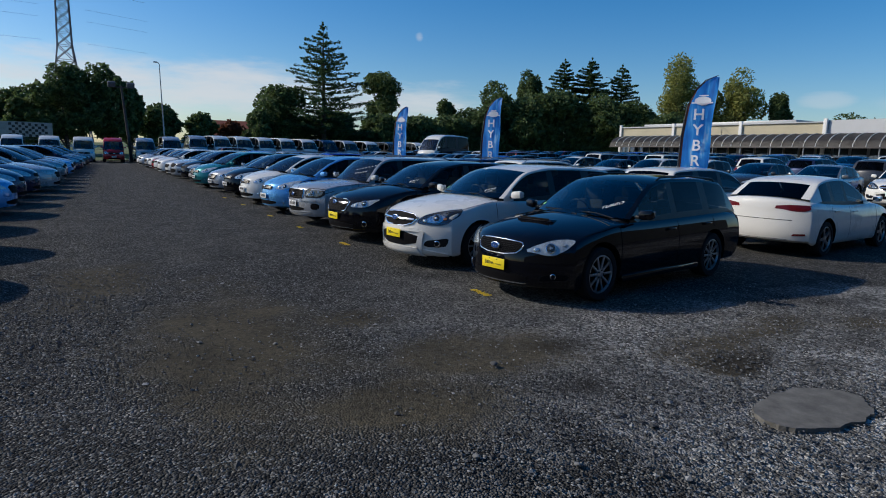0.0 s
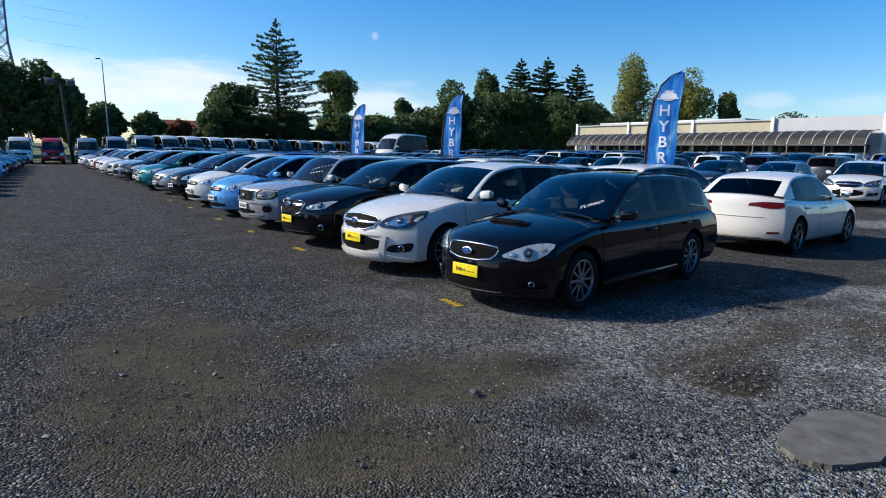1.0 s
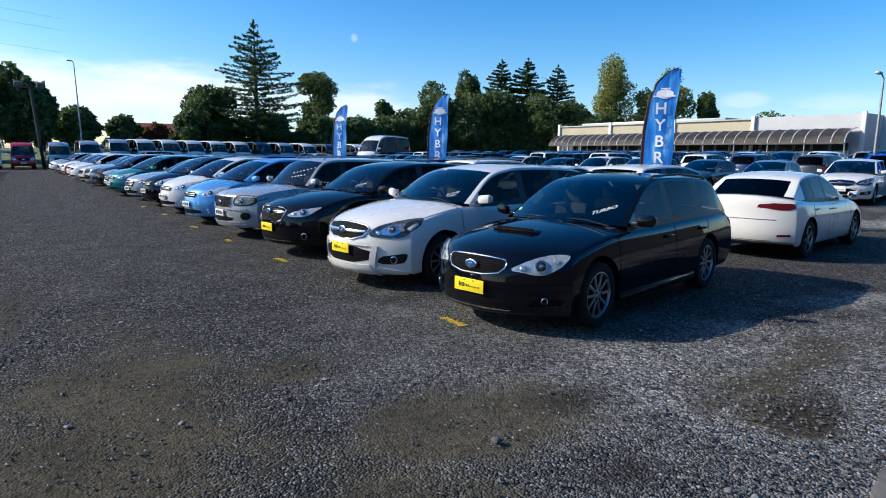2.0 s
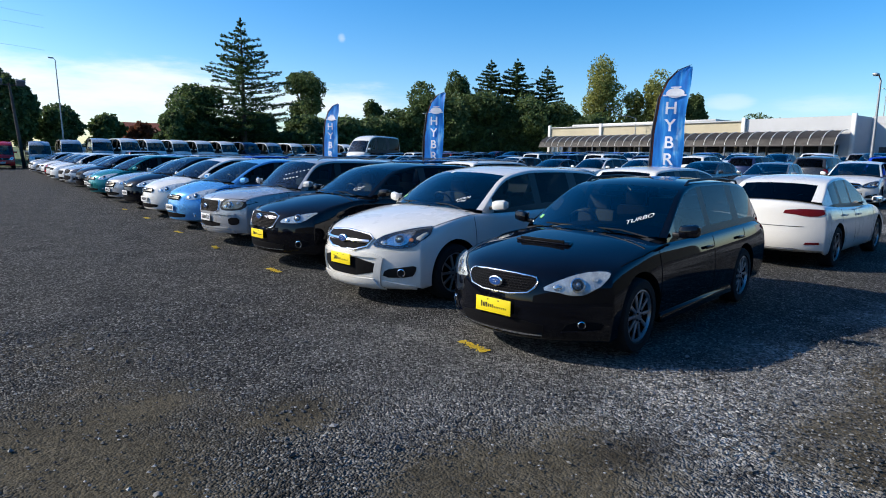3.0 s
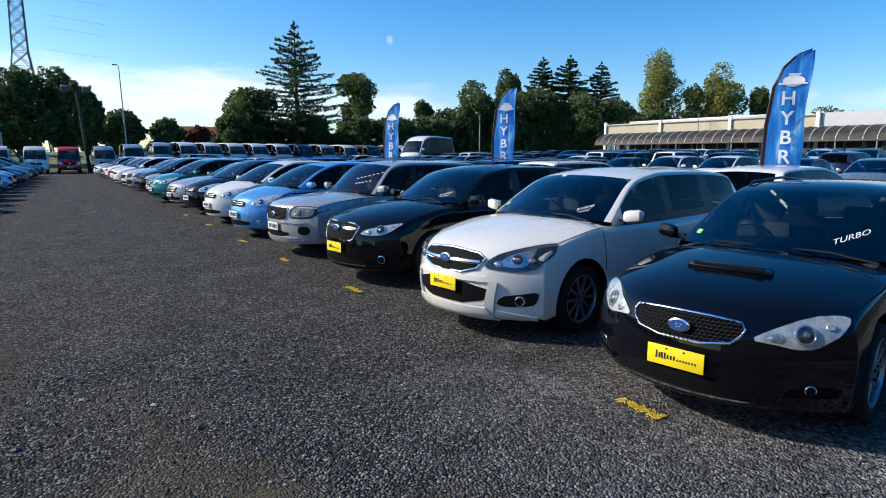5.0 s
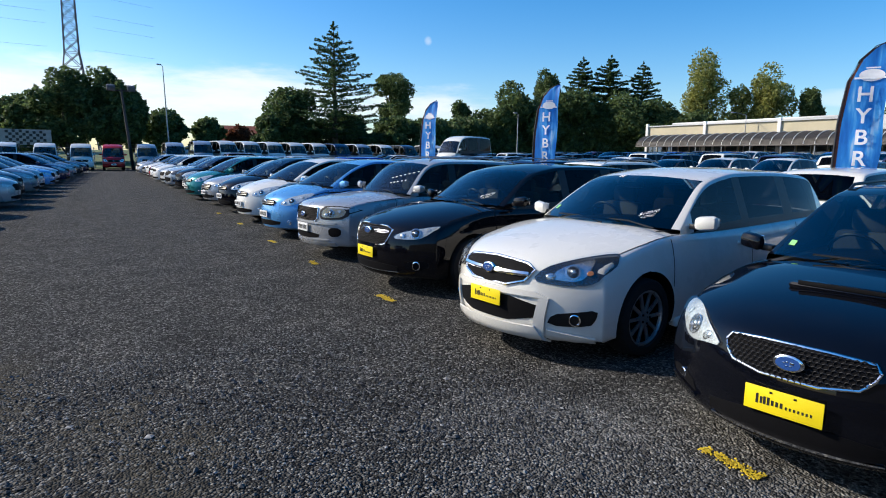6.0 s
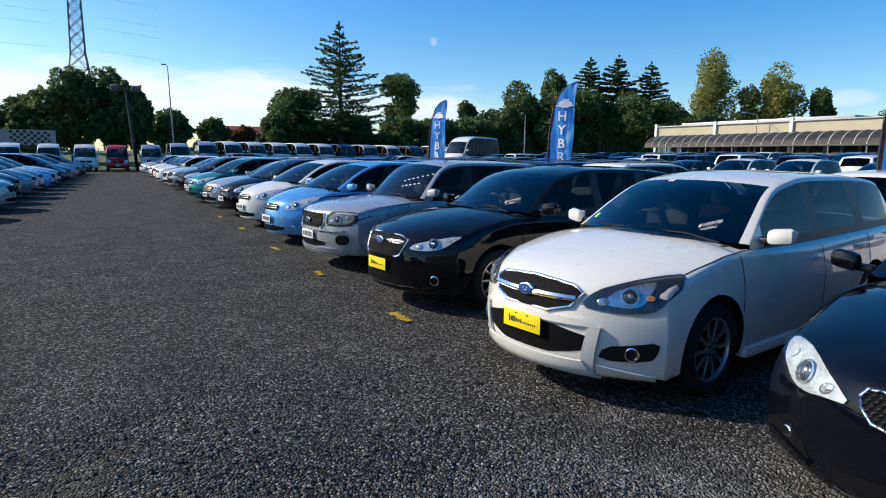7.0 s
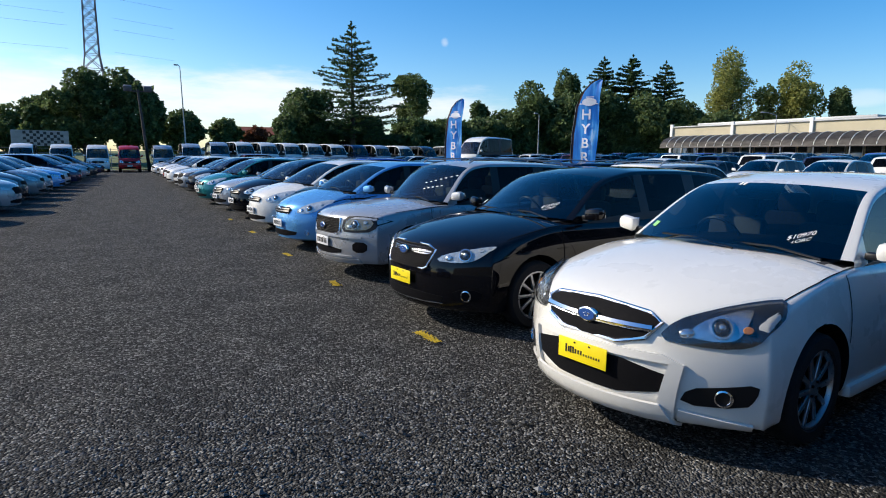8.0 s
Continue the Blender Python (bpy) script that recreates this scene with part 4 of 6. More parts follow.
def spec_wagon_a():
    """The black wagon: bonnet scoop, hexagonal mesh grille, low roof."""
    d = spec_wagon_b()
    d.update(
        L=4.68, W=1.73, fo=0.93, wb=2.67, r=0.322, nose=0.44, crown=0.085,
        F=[(0.12, 0.145), (0.03, 0.185), (0.0, 0.32), (0.0, 0.46), (0.02, 0.58), (0.05, 0.67)],
        T=[(0.10, 0.745), (0.32, 0.825), (0.70, 0.895), (1.05, 0.94), (1.32, 0.968), (2.0, 0.96), (2.9, 0.98), (3.7, 0.995), (4.2, 1.0), (4.52, 0.98), (4.60, 0.95)],
        R=[(4.54, 0.25), (4.65, 0.31), (4.68, 0.44), (4.675, 0.60), (4.65, 0.74), (4.63, 0.86)],
        P=[(1.24, 0.96), (1.53, 1.11), (1.83, 1.26), (2.10, 1.385), (2.40, 1.43), (2.54, 1.44), (2.64, 1.445), (3.0, 1.45), (3.44, 1.445), (3.54, 1.44), (3.85, 1.42),
           (4.06, 1.395), (4.18, 1.36), (4.38, 1.18), (4.56, 0.98)],
        headlight=[(0.37, 0.60), (0.50, 0.585), (0.58, 0.565), (0.66, 0.57), (0.71, 0.61), (0.755, 0.65), (0.775, 0.725), (0.72, 0.745), (0.60, 0.735), (0.46, 0.665)], lampmat=[M["lamp"]], projector=(0.61, 0.645), amber=False,
        grille=[(-0.31, 0.705), (-0.36, 0.64), (-0.26, 0.545), (0.26, 0.545), (0.36, 0.64), (0.31, 0.705)], mesh_grille=True, grille_round=1, emblem_dz=0.0, ringw=0.009,
        front_panels=[("lower_grille", [(-0.42, 0.345), (-0.40, 0.215), (0.40, 0.215), (0.42, 0.345)], False, M["cavity"]),
                      ("trim_strip", [(-0.40, 0.222), (0.40, 0.222), (0.40, 0.236), (-0.40, 0.236)], False, M["chrome"]),
                      ("fog_surround", [(0.52, 0.25), (0.76, 0.28), (0.80, 0.36), (0.58, 0.36)], True, M["cavity"]),
                      ("bumper_blade", [(0.52, 0.255), (0.76, 0.285), (0.77, 0.305), (0.53, 0.275)], True, None)],
        fogs=[(0.66, 0.335, 0.03)], plate=(0.425, "yellow"), mirror=(1.66, 1.0), scoop=(0.86, 0.905), tail=[(0.55, 0.80), (0.78, 0.76), (0.78, 0.94), (0.58, 0.94)],
        tail_side=[(-4.60, 0.78), (-4.34, 0.82), (-4.40, 0.95), (-4.56, 0.95)], rails=(2.40, 4.05, 1.425, 0.56), rim="multi")
    return d


def spec_wagon_c():
    """The dark wagon: tall mesh grille with a chrome wing, slim bright lamps, plain bumper."""
    d = spec_wagon_b()
    d.update(
        headlight=[(0.41, 0.66), (0.58, 0.655), (0.69, 0.665), (0.76, 0.72), (0.80, 0.805), (0.74, 0.80), (0.62, 0.765), (0.47, 0.72)],
        lampmat=[M["lamp"]], projector=(0.64, 0.725), amber=False, mesh_grille=True,
        grille=[(-0.38, 0.755), (-0.34, 0.60), (-0.30, 0.575), (0.30, 0.575), (0.34, 0.60), (0.38, 0.755), (0.28, 0.785), (-0.28, 0.785)], emblem_dz=0.045,
        front_panels=[("grille_wing", [(0.07, 0.715), (0.33, 0.705), (0.35, 0.745), (0.07, 0.745)], True, M["chrome"]),
                      ("lower_grille", [(-0.50, 0.36), (-0.46, 0.265), (0.46, 0.265), (0.50, 0.36)], False, M["cavity"]),
                      ("trim_strip", [(-0.48, 0.262), (0.48, 0.262), (0.48, 0.275), (-0.48, 0.275)], False, M["chrome"]),
                      ("fog_surround", [(0.56, 0.30), (0.78, 0.32), (0.80, 0.42), (0.58, 0.41)], True, M["cavity"])],
        fogs=[(0.68, 0.36, 0.05)], plate=(0.475, "yellow"))
    return d


def spec_suv():
    """The silver estate with upright cabin."""
    d = spec_wagon_b()
    d.update(
        L=4.485, W=1.735, fo=0.90, wb=2.525, r=0.33, nose=0.36, crown=0.07, rim="five",
        F=[(0.10, 0.19), (0.03, 0.23), (0.0, 0.40), (0.0, 0.54), (0.02, 0.68), (0.04, 0.80)],
        T=[(0.08, 0.86), (0.32, 0.92), (0.70, 0.97), (1.02, 1.0), (1.26, 1.02), (1.9, 1.01), (2.8, 1.02), (3.5, 1.03), (4.1, 1.04), (4.38, 1.03), (4.42, 1.0)],
        R=[(4.36, 0.28), (4.46, 0.34), (4.485, 0.46), (4.48, 0.62), (4.46, 0.78), (4.44, 0.9)],
        P=[(1.20, 1.02), (1.42, 1.20), (1.64, 1.38), (1.86, 1.51), (2.15, 1.55), (2.34, 1.56), (2.44, 1.56), (2.8, 1.565), (3.26, 1.56), (3.36, 1.56), (3.8, 1.545),
           (4.05, 1.53), (4.14, 1.50), (4.27, 1.28), (4.38, 1.04)], hr=0.70,
        headlight=[(0.42, 0.665), (0.56, 0.655), (0.74, 0.675), (0.77, 0.79), (0.60, 0.805), (0.44, 0.795)], lampmat=[M["lamp_yellowed"]], projector=(0.56, 0.73), amber=False,
        grille=[(-0.36, 0.64), (-0.32, 0.60), (0.32, 0.60), (0.36, 0.64), (0.34, 0.80), (-0.34, 0.80)], mesh_grille=True,
        front_panels=[("lower_grille", [(-0.40, 0.42), (-0.36, 0.33), (0.36, 0.33), (0.40, 0.42)], False, M["cavity"]),
                      ("bumper_lip", [(-0.64, 0.235), (0.64, 0.235), (0.62, 0.285), (-0.62, 0.285)], False, None),
                      ("bumper_bar", [(-0.55, 0.305), (0.55, 0.305), (0.54, 0.325), (-0.54, 0.325)], False, None),
                      ("lamp_bezel", [(0.38, 0.635), (0.56, 0.625), (0.79, 0.65), (0.83, 0.82), (0.60, 0.84), (0.39, 0.825)], True, M["trim"]),
                      ("bumper_crease", [(-0.66, 0.555), (0.66, 0.555), (0.66, 0.585), (-0.66, 0.585)], False, None),
                      ("fog_surround", [(0.55, 0.37), (0.72, 0.38), (0.73, 0.51), (0.55, 0.51)], True, M["cavity"])],
        fogs=[], plate=(0.49, "plate"), mirror=(1.56, 1.09), rails=(2.0, 3.95, 1.575, 0.58), railmat="galv", tail=[(0.60, 0.7), (0.80, 0.7), (0.80, 1.0), (0.64, 1.0)],
        tail_side=[(-4.42, 0.72), (-4.28, 0.74), (-4.30, 1.0), (-4.40, 1.0)], doors=(1.20, 2.40, 3.36), handles=(2.22, 3.16))
    return d


def spec_hatch():
    """A rounded compact hatchback."""
    d = spec_wagon_b()
    d.update(
        L=4.02, W=1.69, fo=0.80, wb=2.60, r=0.295, nose=0.46, crown=0.08, rim="seven", rear_i=8, cowl_i=3,
        F=[(0.11, 0.155), (0.03, 0.20), (0.0, 0.36), (0.0, 0.50), (0.03, 0.64), (0.07, 0.75)],
        T=[(0.13, 0.82), (0.36, 0.91), (0.62, 0.985), (0.86, 1.035), (1.3, 1.03), (2.0, 1.02), (2.7, 1.04), (3.4, 1.07), (3.90, 1.06), (3.95, 1.03)],
        R=[(3.90, 0.26), (4.0, 0.32), (4.02, 0.45), (4.015, 0.62), (4.0, 0.78), (3.97, 0.92)],
        P=[(0.80, 1.03), (1.10, 1.19), (1.40, 1.34), (1.70, 1.45), (2.0, 1.51), (2.14, 1.52), (2.24, 1.525), (2.6, 1.53), (2.96, 1.52), (3.05, 1.515), (3.4, 1.49),
           (3.62, 1.455), (3.68, 1.42), (3.80, 1.24), (3.91, 1.06)], hr=0.68,
        headlight=[(0.40, 0.66), (0.58, 0.64), (0.73, 0.70), (0.79, 0.86), (0.70, 0.88), (0.50, 0.78)], lampmat=[M["lamp"]], projector=(0.60, 0.73), amber=False,
        grille=[(-0.32, 0.70), (-0.28, 0.63), (0.28, 0.63), (0.32, 0.70), (0.26, 0.74), (-0.26, 0.74)], bars=2, barmat=M["trim"],
        front_panels=[("lower_grille", [(-0.46, 0.36), (-0.42, 0.26), (0.42, 0.26), (0.46, 0.36)], False, M["cavity"])],
        fogs=[(0.60, 0.33, 0.04)], plate=(0.47, "plate"), mirror=(1.26, 1.06), tail=[(0.60, 0.75), (0.78, 0.75), (0.76, 1.06), (0.62, 1.06)],
        tail_side=[(-3.94, 0.78), (-3.80, 0.80), (-3.82, 1.06), (-3.92, 1.06)], doors=(0.98, 2.20, 3.05), handles=(2.04, 2.86), panels=[], emblem=True)
    return d


def spec_sedan():
    """A four-door saloon with a swept roof and short boot."""
    d = spec_wagon_b()
    d.update(
        L=4.58, W=1.795, fo=0.93, wb=2.70, r=0.325, nose=0.46, crown=0.085, rim="five", rear_i=8, cowl_i=4, tailr=0.30,
        F=[(0.12, 0.145), (0.03, 0.185), (0.0, 0.34), (0.0, 0.48), (0.02, 0.60), (0.05, 0.70)],
        T=[(0.10, 0.76), (0.34, 0.84), (0.72, 0.92), (1.10, 0.97), (1.36, 0.995), (2.0, 0.985), (2.9, 1.0), (3.6, 1.03), (4.05, 1.055), (4.40, 1.06), (4.50, 1.045)],
        R=[(4.44, 0.24), (4.55, 0.30), (4.58, 0.44), (4.565, 0.60), (4.53, 0.78), (4.52, 0.93)],
        P=[(1.30, 0.99), (1.62, 1.14), (1.92, 1.28), (2.20, 1.385), (2.46, 1.43), (2.58, 1.44), (2.68, 1.445), (2.9, 1.445), (3.24, 1.425), (3.34, 1.415), (3.52, 1.385),
           (3.62, 1.36), (3.72, 1.33), (3.95, 1.20), (4.20, 1.065)], hr=0.66, lastwin=12,
        headlight=[(0.42, 0.61), (0.62, 0.60), (0.76, 0.66), (0.80, 0.74), (0.68, 0.73), (0.50, 0.68)], projector=(0.62, 0.65), lampmat=[M["lamp"]],
        grille=[(-0.38, 0.64), (-0.30, 0.50), (0.30, 0.50), (0.38, 0.64), (0.30, 0.68), (-0.30, 0.68)], bars=3, barmat=M["trim"],
        front_panels=[("lower_grille", [(-0.50, 0.36), (-0.46, 0.25), (0.46, 0.25), (0.50, 0.36)], False, M["cavity"])],
        fogs=[(0.66, 0.32, 0.04)], plate=(0.42, "plate"), mirror=(1.70, 1.03), tail=[(0.36, 0.885), (0.60, 0.83), (0.80, 0.84), (0.86, 0.94), (0.60, 0.93)],
        tail_side=[(-4.50, 0.84), (-4.30, 0.90), (-4.22, 0.94), (-4.48, 0.945)], doors=(1.36, 2.66, 3.45), handles=(2.46, 3.30), panels=[],
        rear_panels=[("boot_line", [(-0.60, 0.67), (0.60, 0.67), (0.60, 0.678), (-0.60, 0.678)], False, M["cavity"]),
                     ("diffuser", [(-0.60, 0.22), (0.60, 0.22), (0.55, 0.33), (-0.55, 0.33)], False, M["trim"]),
                     ("reflector", [(0.62, 0.40), (0.80, 0.41), (0.80, 0.445), (0.64, 0.435)], True, M["tail"])])
    return d


def spec_van():
    """A tall cab-over van."""
    d = spec_wagon_b()
    d.update(
        L=4.70, W=1.70, fo=0.82, wb=2.57, r=0.32, nose=0.22, crown=0.03, rim="steel", cowl_i=2, rear_i=6, tailr=0.1, pinch=0.05,
        F=[(0.10, 0.24), (0.03, 0.28), (0.0, 0.40), (0.0, 0.55), (0.02, 0.74), (0.05, 0.92)],
        T=[(0.10, 1.02), (0.22, 1.10), (0.34, 1.14), (1.0, 1.10), (2.2, 1.10), (3.4, 1.10), (4.55, 1.10), (4.62, 1.09)],
        R=[(4.58, 0.30), (4.67, 0.36), (4.70, 0.5), (4.70, 0.68), (4.69, 0.86), (4.68, 1.0)],
        P=[(0.26, 1.12), (0.44, 1.36), (0.62, 1.60), (0.82, 1.82), (1.1, 2.02), (1.55, 2.13), (1.68, 2.15), (2.2, 2.17), (2.9, 2.17), (3.0, 2.17), (3.8, 2.16),
           (4.4, 2.13), (4.50, 2.09), (4.58, 1.60), (4.64, 1.10)], hb=0.96, hr=0.82, wrap=0.14,
        headlight=[(0.46, 0.72), (0.70, 0.72), (0.76, 0.92), (0.62, 0.94), (0.48, 0.86)], projector=(0.60, 0.81), lampmat=[M["lamp"]],
        grille=[(-0.44, 0.74), (-0.40, 0.70), (0.40, 0.70), (0.44, 0.74), (0.42, 0.86), (-0.42, 0.86)], bars=2, barmat=M["trim"],
        front_panels=[("lower_grille", [(-0.50, 0.42), (-0.46, 0.32), (0.46, 0.32), (0.50, 0.42)], False, M["cavity"])],
        fogs=[], plate=(0.50, "plate"), mirror=(0.62, 1.30), tail=[(0.68, 0.8), (0.80, 0.8), (0.80, 1.05), (0.70, 1.05)], tail_side=None,
        doors=(0.5, 1.6, 3.0), handles=(1.4, 2.8), panels=[], emblem=True)
    return d


# ---------------------------------------------------------------- ground
def rise(x, y):
    """The yard climbs gently towards the building."""
    u = max(0.0, min(1.0, (x - 12.0) / 33.0))
    v = max(0.0, min(1.0, (x - 3.5) / 8.0)) * max(0.0, min(1.0, (y - 50) / 8.0))
    return max(0.8 * u * u * (3 - 2 * u), 0.5 * v * v * (3 - 2 * v)) if y < 66 else 0.5 * max(0.0, min(1.0, (x - 3.5) / 8.0))


def build_ground():
    bm = bmesh.new()
    xs = [-3000, -600, -150, -60, -30, -15, -8] + [-4 + 0.5 * i for i in range(29)] + [12 + 1.5 * i for i in range(24)] + [70, 150, 600, 3000]
    ys = [-3000, -600, -150, -40, -12, -6] + [-3 + 0.5 * i for i in range(31)] + [15, 20, 30, 40, 48, 50, 52, 54, 56, 58, 61, 65, 70, 80, 150, 600, 3000]
    g = []
    for y in ys:
        row = []
        for x in xs:
            z = 0.02 * noise.noise((x * 0.45, y * 0.45, 0)) + 0.008 * noise.noise((x * 1.7, y * 1.7, 3)) if -4 < x < 10 and -3 < y < 13 else 0.0
            row.append(bm.verts.new((x, y, z - 0.012 if z else (rise(x, y) if -600 < y else 0))))
        g.append(row)
    for r0, r1 in zip(g, g[1:]):
        for a in range(len(xs) - 1):
            bm.faces.new((r0[a], r0[a + 1], r1[a + 1], r1[a]))
    ob = new("ground", mesh_from(bm, "ground", [M["ground"]], 0))
    for p in ob.data.polygons:
        p.use_smooth = True
    tagged(ob, "dark grey gravel yard with dusty brown patches", "ground", kind="structure")


build_ground()

# ---------------------------------------------------------------- parked cars
black_wagon = build_car("station_wagon", spec_wagon_a(), 2, "black")
black_wagon.matrix_basis = pose(4.40, 5.49, 0, 0, 0, 189)
tagged(black_wagon, "black turbo station wagon with bonnet scoop, yellow front plate", "car", "cars in the front row")
white_wagon = build_car("station_wagon", spec_wagon_b(), 2, "white")
white_wagon.matrix_basis = pose(4.30, 7.92, 0, 0, 0, 187)
tagged(white_wagon, "pearl white station wagon with chalked price on its windscreen", "car", "cars in the front row")
dark_wagon = build_car("station_wagon", spec_wagon_c(), 2, "ink_black")
dark_wagon.matrix_basis = pose(4.34, 10.55, 0, 0, 0, 186)
tagged(dark_wagon, "dark charcoal station wagon with yellow front plate", "car", "cars in the front row")
suv = build_car("estate_car", spec_suv(), 2, "silver")
suv.matrix_basis = pose(4.37, 13.15, 0, 0, 0, 187)
tagged(suv, "silver upright estate car with yellowed headlights and roof rails", "car", "cars in the front row")

hatch = build_car("hatchback", spec_hatch(), 1, "skyblue")
hatch.matrix_basis = pose(4.37, 15.7, 0, 0, 0, 188)
tagged(hatch, "light blue rounded compact hatchback with white plate", "car", "cars in the front row")
sedan = build_car("saloon_car", spec_sedan(), 1, "white")
sedan.matrix_basis = pose(15.35, 6.75, 0, 0, 0, 5.5)
tagged(sedan, "white four-door saloon car parked tail to tail", "car", "cars in the second row")

far_spec = {}
for nm, fn in (("hatchback", spec_hatch), ("saloon_car", spec_sedan), ("estate_car", spec_wagon_b), ("van", spec_van), ("people_mover", spec_suv)):
    far_spec[nm] = build_car(nm, fn(), 0 if nm != "van" else 1, "silver")
    far_spec[nm].matrix_basis = pose(-40, -40 - 6 * len(far_spec), 0)

rnd = random.Random(5)
KINDS = dict(h="hatchback", s="saloon_car", e="estate_car", v="van", p="people_mover")
WORDS = dict(black="black", white="white", silver="silver", skyblue="light blue", teal="dark teal", darkgrey="charcoal", red="red", navy="navy blue", blue="bright blue",
             grey="grey", gold="beige", pearl="pearl white", maroon="maroon")


def park(kind, colour, x, y, heading, group, near=None, lift=0.0):
    src = near or far_spec[KINDS[kind]]
    o = copy_thing(src, pose(x * PLAN, y * PLAN, (rise(x - 2 * math.cos(radians(heading)), y) + lift) * PLAN, 0, 0, heading))
    o.scale = (1.1, 1.08, 1.1) if kind == "v" else (1, 1, 1)
    recolour(o, colour)
    tagged(o, "%s %s parked in line on the gravel yard" % (WORDS[colour], KINDS[kind].replace("_", " ")), "van" if kind == "v" else "car", group)
    return o


# the rest of the front row, along the lane
row = [("h", "white", 16.75), ("h", "black", 19.2), ("s", "silver", 21.6), ("h", "teal", 23.9), ("s", "darkgrey", 26.2), ("h", "black", 28.7), ("e", "silver", 31.2), ("s", "pearl", 33.6),
       ("h", "white", 36.0), ("h", "pearl", 38.4), ("s", "red", 40.8), ("h", "white", 43.1), ("s", "silver", 45.4), ("h", "silver", 47.8), ("h", "white", 50.2), ("s", "silver", 52.5)]
for k, c, y in row:
    park(k, c, 4.0 + rnd.uniform(-0.12, 0.12), y, 189 + rnd.uniform(-1.5, 1.5), "cars in the front row", near={"h": hatch, "s": sedan}.get(k) if y < 27 else None)

mix = ["silver", "white", "black", "darkgrey", "grey", "navy", "black", "pearl", "darkgrey", "navy", "silver", "blue", "black", "white", "grey", "navy", "darkgrey", "silver", "maroon", "white"]


def fill(x, y0, y1, step, heading, group, kinds="hsehsep", colours=mix, skip=(), slant=0.0):
    y = y0
    while y < y1:
        if not any(a < y < b for a, b in skip):
            park(rnd.choice(kinds), rnd.choice(colours), x + slant * (y - y0) + rnd.uniform(-0.2, 0.2), y, heading + rnd.uniform(-2, 2), group)
        y += step + rnd.uniform(-0.08, 0.08)


fill(-1.2, 7.9, 54, 2.45, -5, "cars in the opposite row", "hsh", ["silver", "skyblue", "grey", "darkgrey", "grey", "navy", "darkgrey", "silver"], slant=0.050)
park("e", "white", 14.0, 8.55, 5, "cars in the second row")
fill(14.0, 11.0, 53, 2.45, 5, "cars in the second row")
third = park("e", "white", 21.3, 8.5, 190, "cars in the third row", near=white_wagon)
for o in third.children:
    if o.name.startswith("number_plate"):
        o.material_slots[0].link = 'OBJECT'
        o.material_slots[0].material = M["plate"]
        tagged(o, "white number plate with black lettering bars")
park("s", "grey", 20.9, 11.1, 188, "cars in the third row")
park("p", "blue", 30.2, 9.4, 6, "cars in the fourth row")
fill(20.9, 13.7, 53, 2.5, 187, "cars in the third row")
fill(30.6, 12.0, 53, 2.5, 4, "cars in the fourth row")
fill(37.5, 8.0, 53, 2.5, 186, "cars in the fifth row")
fill(47.0, 8.0, 53, 2.5, 3, "cars in the sixth row")
fill(53.0, 12.0, 50, 2.6, 184, "cars in the last row")
fill(-10.2, 22, 54, 2.5, 180, "cars behind the opposite row")

big_van = park("v", "white", 25.6, 45.4, 203, "vans at the end of the yard")
big_van.scale = (1.38, 1.3, 1.45)
park("s", "silver", 9.0, 79.5, 175, "cars on the far road", lift=0.62)

# vans along the far end
vans = [("white", -4.3), ("white", -1.75), ("white", 0.65), ("red", 2.85), ("silver", 5.35), ("silver", 7.55), ("silver", 9.75), ("white", 11.95), ("white", 14.0), ("white", 16.1), ("white", 18.2), ("white", 20.4), ("navy", 22.6),
        ("silver", 24.9), ("white", 27.4), ("darkgrey", 30.0), ("white", 33.4)]
for c, x in vans:
    park("v", c, x, 59.0, -90 + (rnd.uniform(-1, 1) if x < 11 else 7), "vans at the end of the yard")
for nm in far_spec.values():
    for o in list(nm.children_recursive) + [nm]:
        bpy.data.objects.remove(o)


# ---------------------------------------------------------------- chalk writing and small fittings on the cars
def chalk(car, lines, cy, cz, size, tilt):
    """White hand lettering on the windscreen, seen from the front."""
    ws = [o for o in car.children if o.name.split(".")[0] == "windscreen"][0]
    bvh = BVHTree.FromPolygons([v.co for v in ws.data.vertices], [tuple(p.vertices) for p in ws.data.polygons])
    for k, (txt, sc) in enumerate(lines):
        me = text_mesh(txt, size * sc, M["chalk"], "lettering", 0.25)
        ca, sa = math.cos(radians(tilt)), math.sin(radians(tilt))
        for v in me.vertices:
            a = v.co.x
            b = v.co.y - k * size * 0.95
            y, z = cy + a * ca - b * sa, cz + (a * sa + b * ca) * 0.8
            hit, no, _, _ = bvh.ray_cast(Vector((3, y, z)), Vector((-1, 0, 0)))
            if hit:
                v.co = hit + Vector((0.006 + (0.001 if v.co.z > 0 else 0), 0, 0.004))
            else:
                v.co = Vector((-1.9, y, z))
        o = new("chalk_lettering", me)
        o.parent = car
        tagged(o, "white chalk lettering")


chalk(black_wagon, [("TURBO", 1.0)], 0.47, 1.075, 0.060, 30)
chalk(white_wagon, [("$10970", 1.0), ("+ORC", 0.8)], 0.48, 1.125, 0.042, 24)
chalk(dark_wagon, [("$15970", 1.0), ("+ORC", 0.8)], 0.48, 1.125, 0.042, 24)


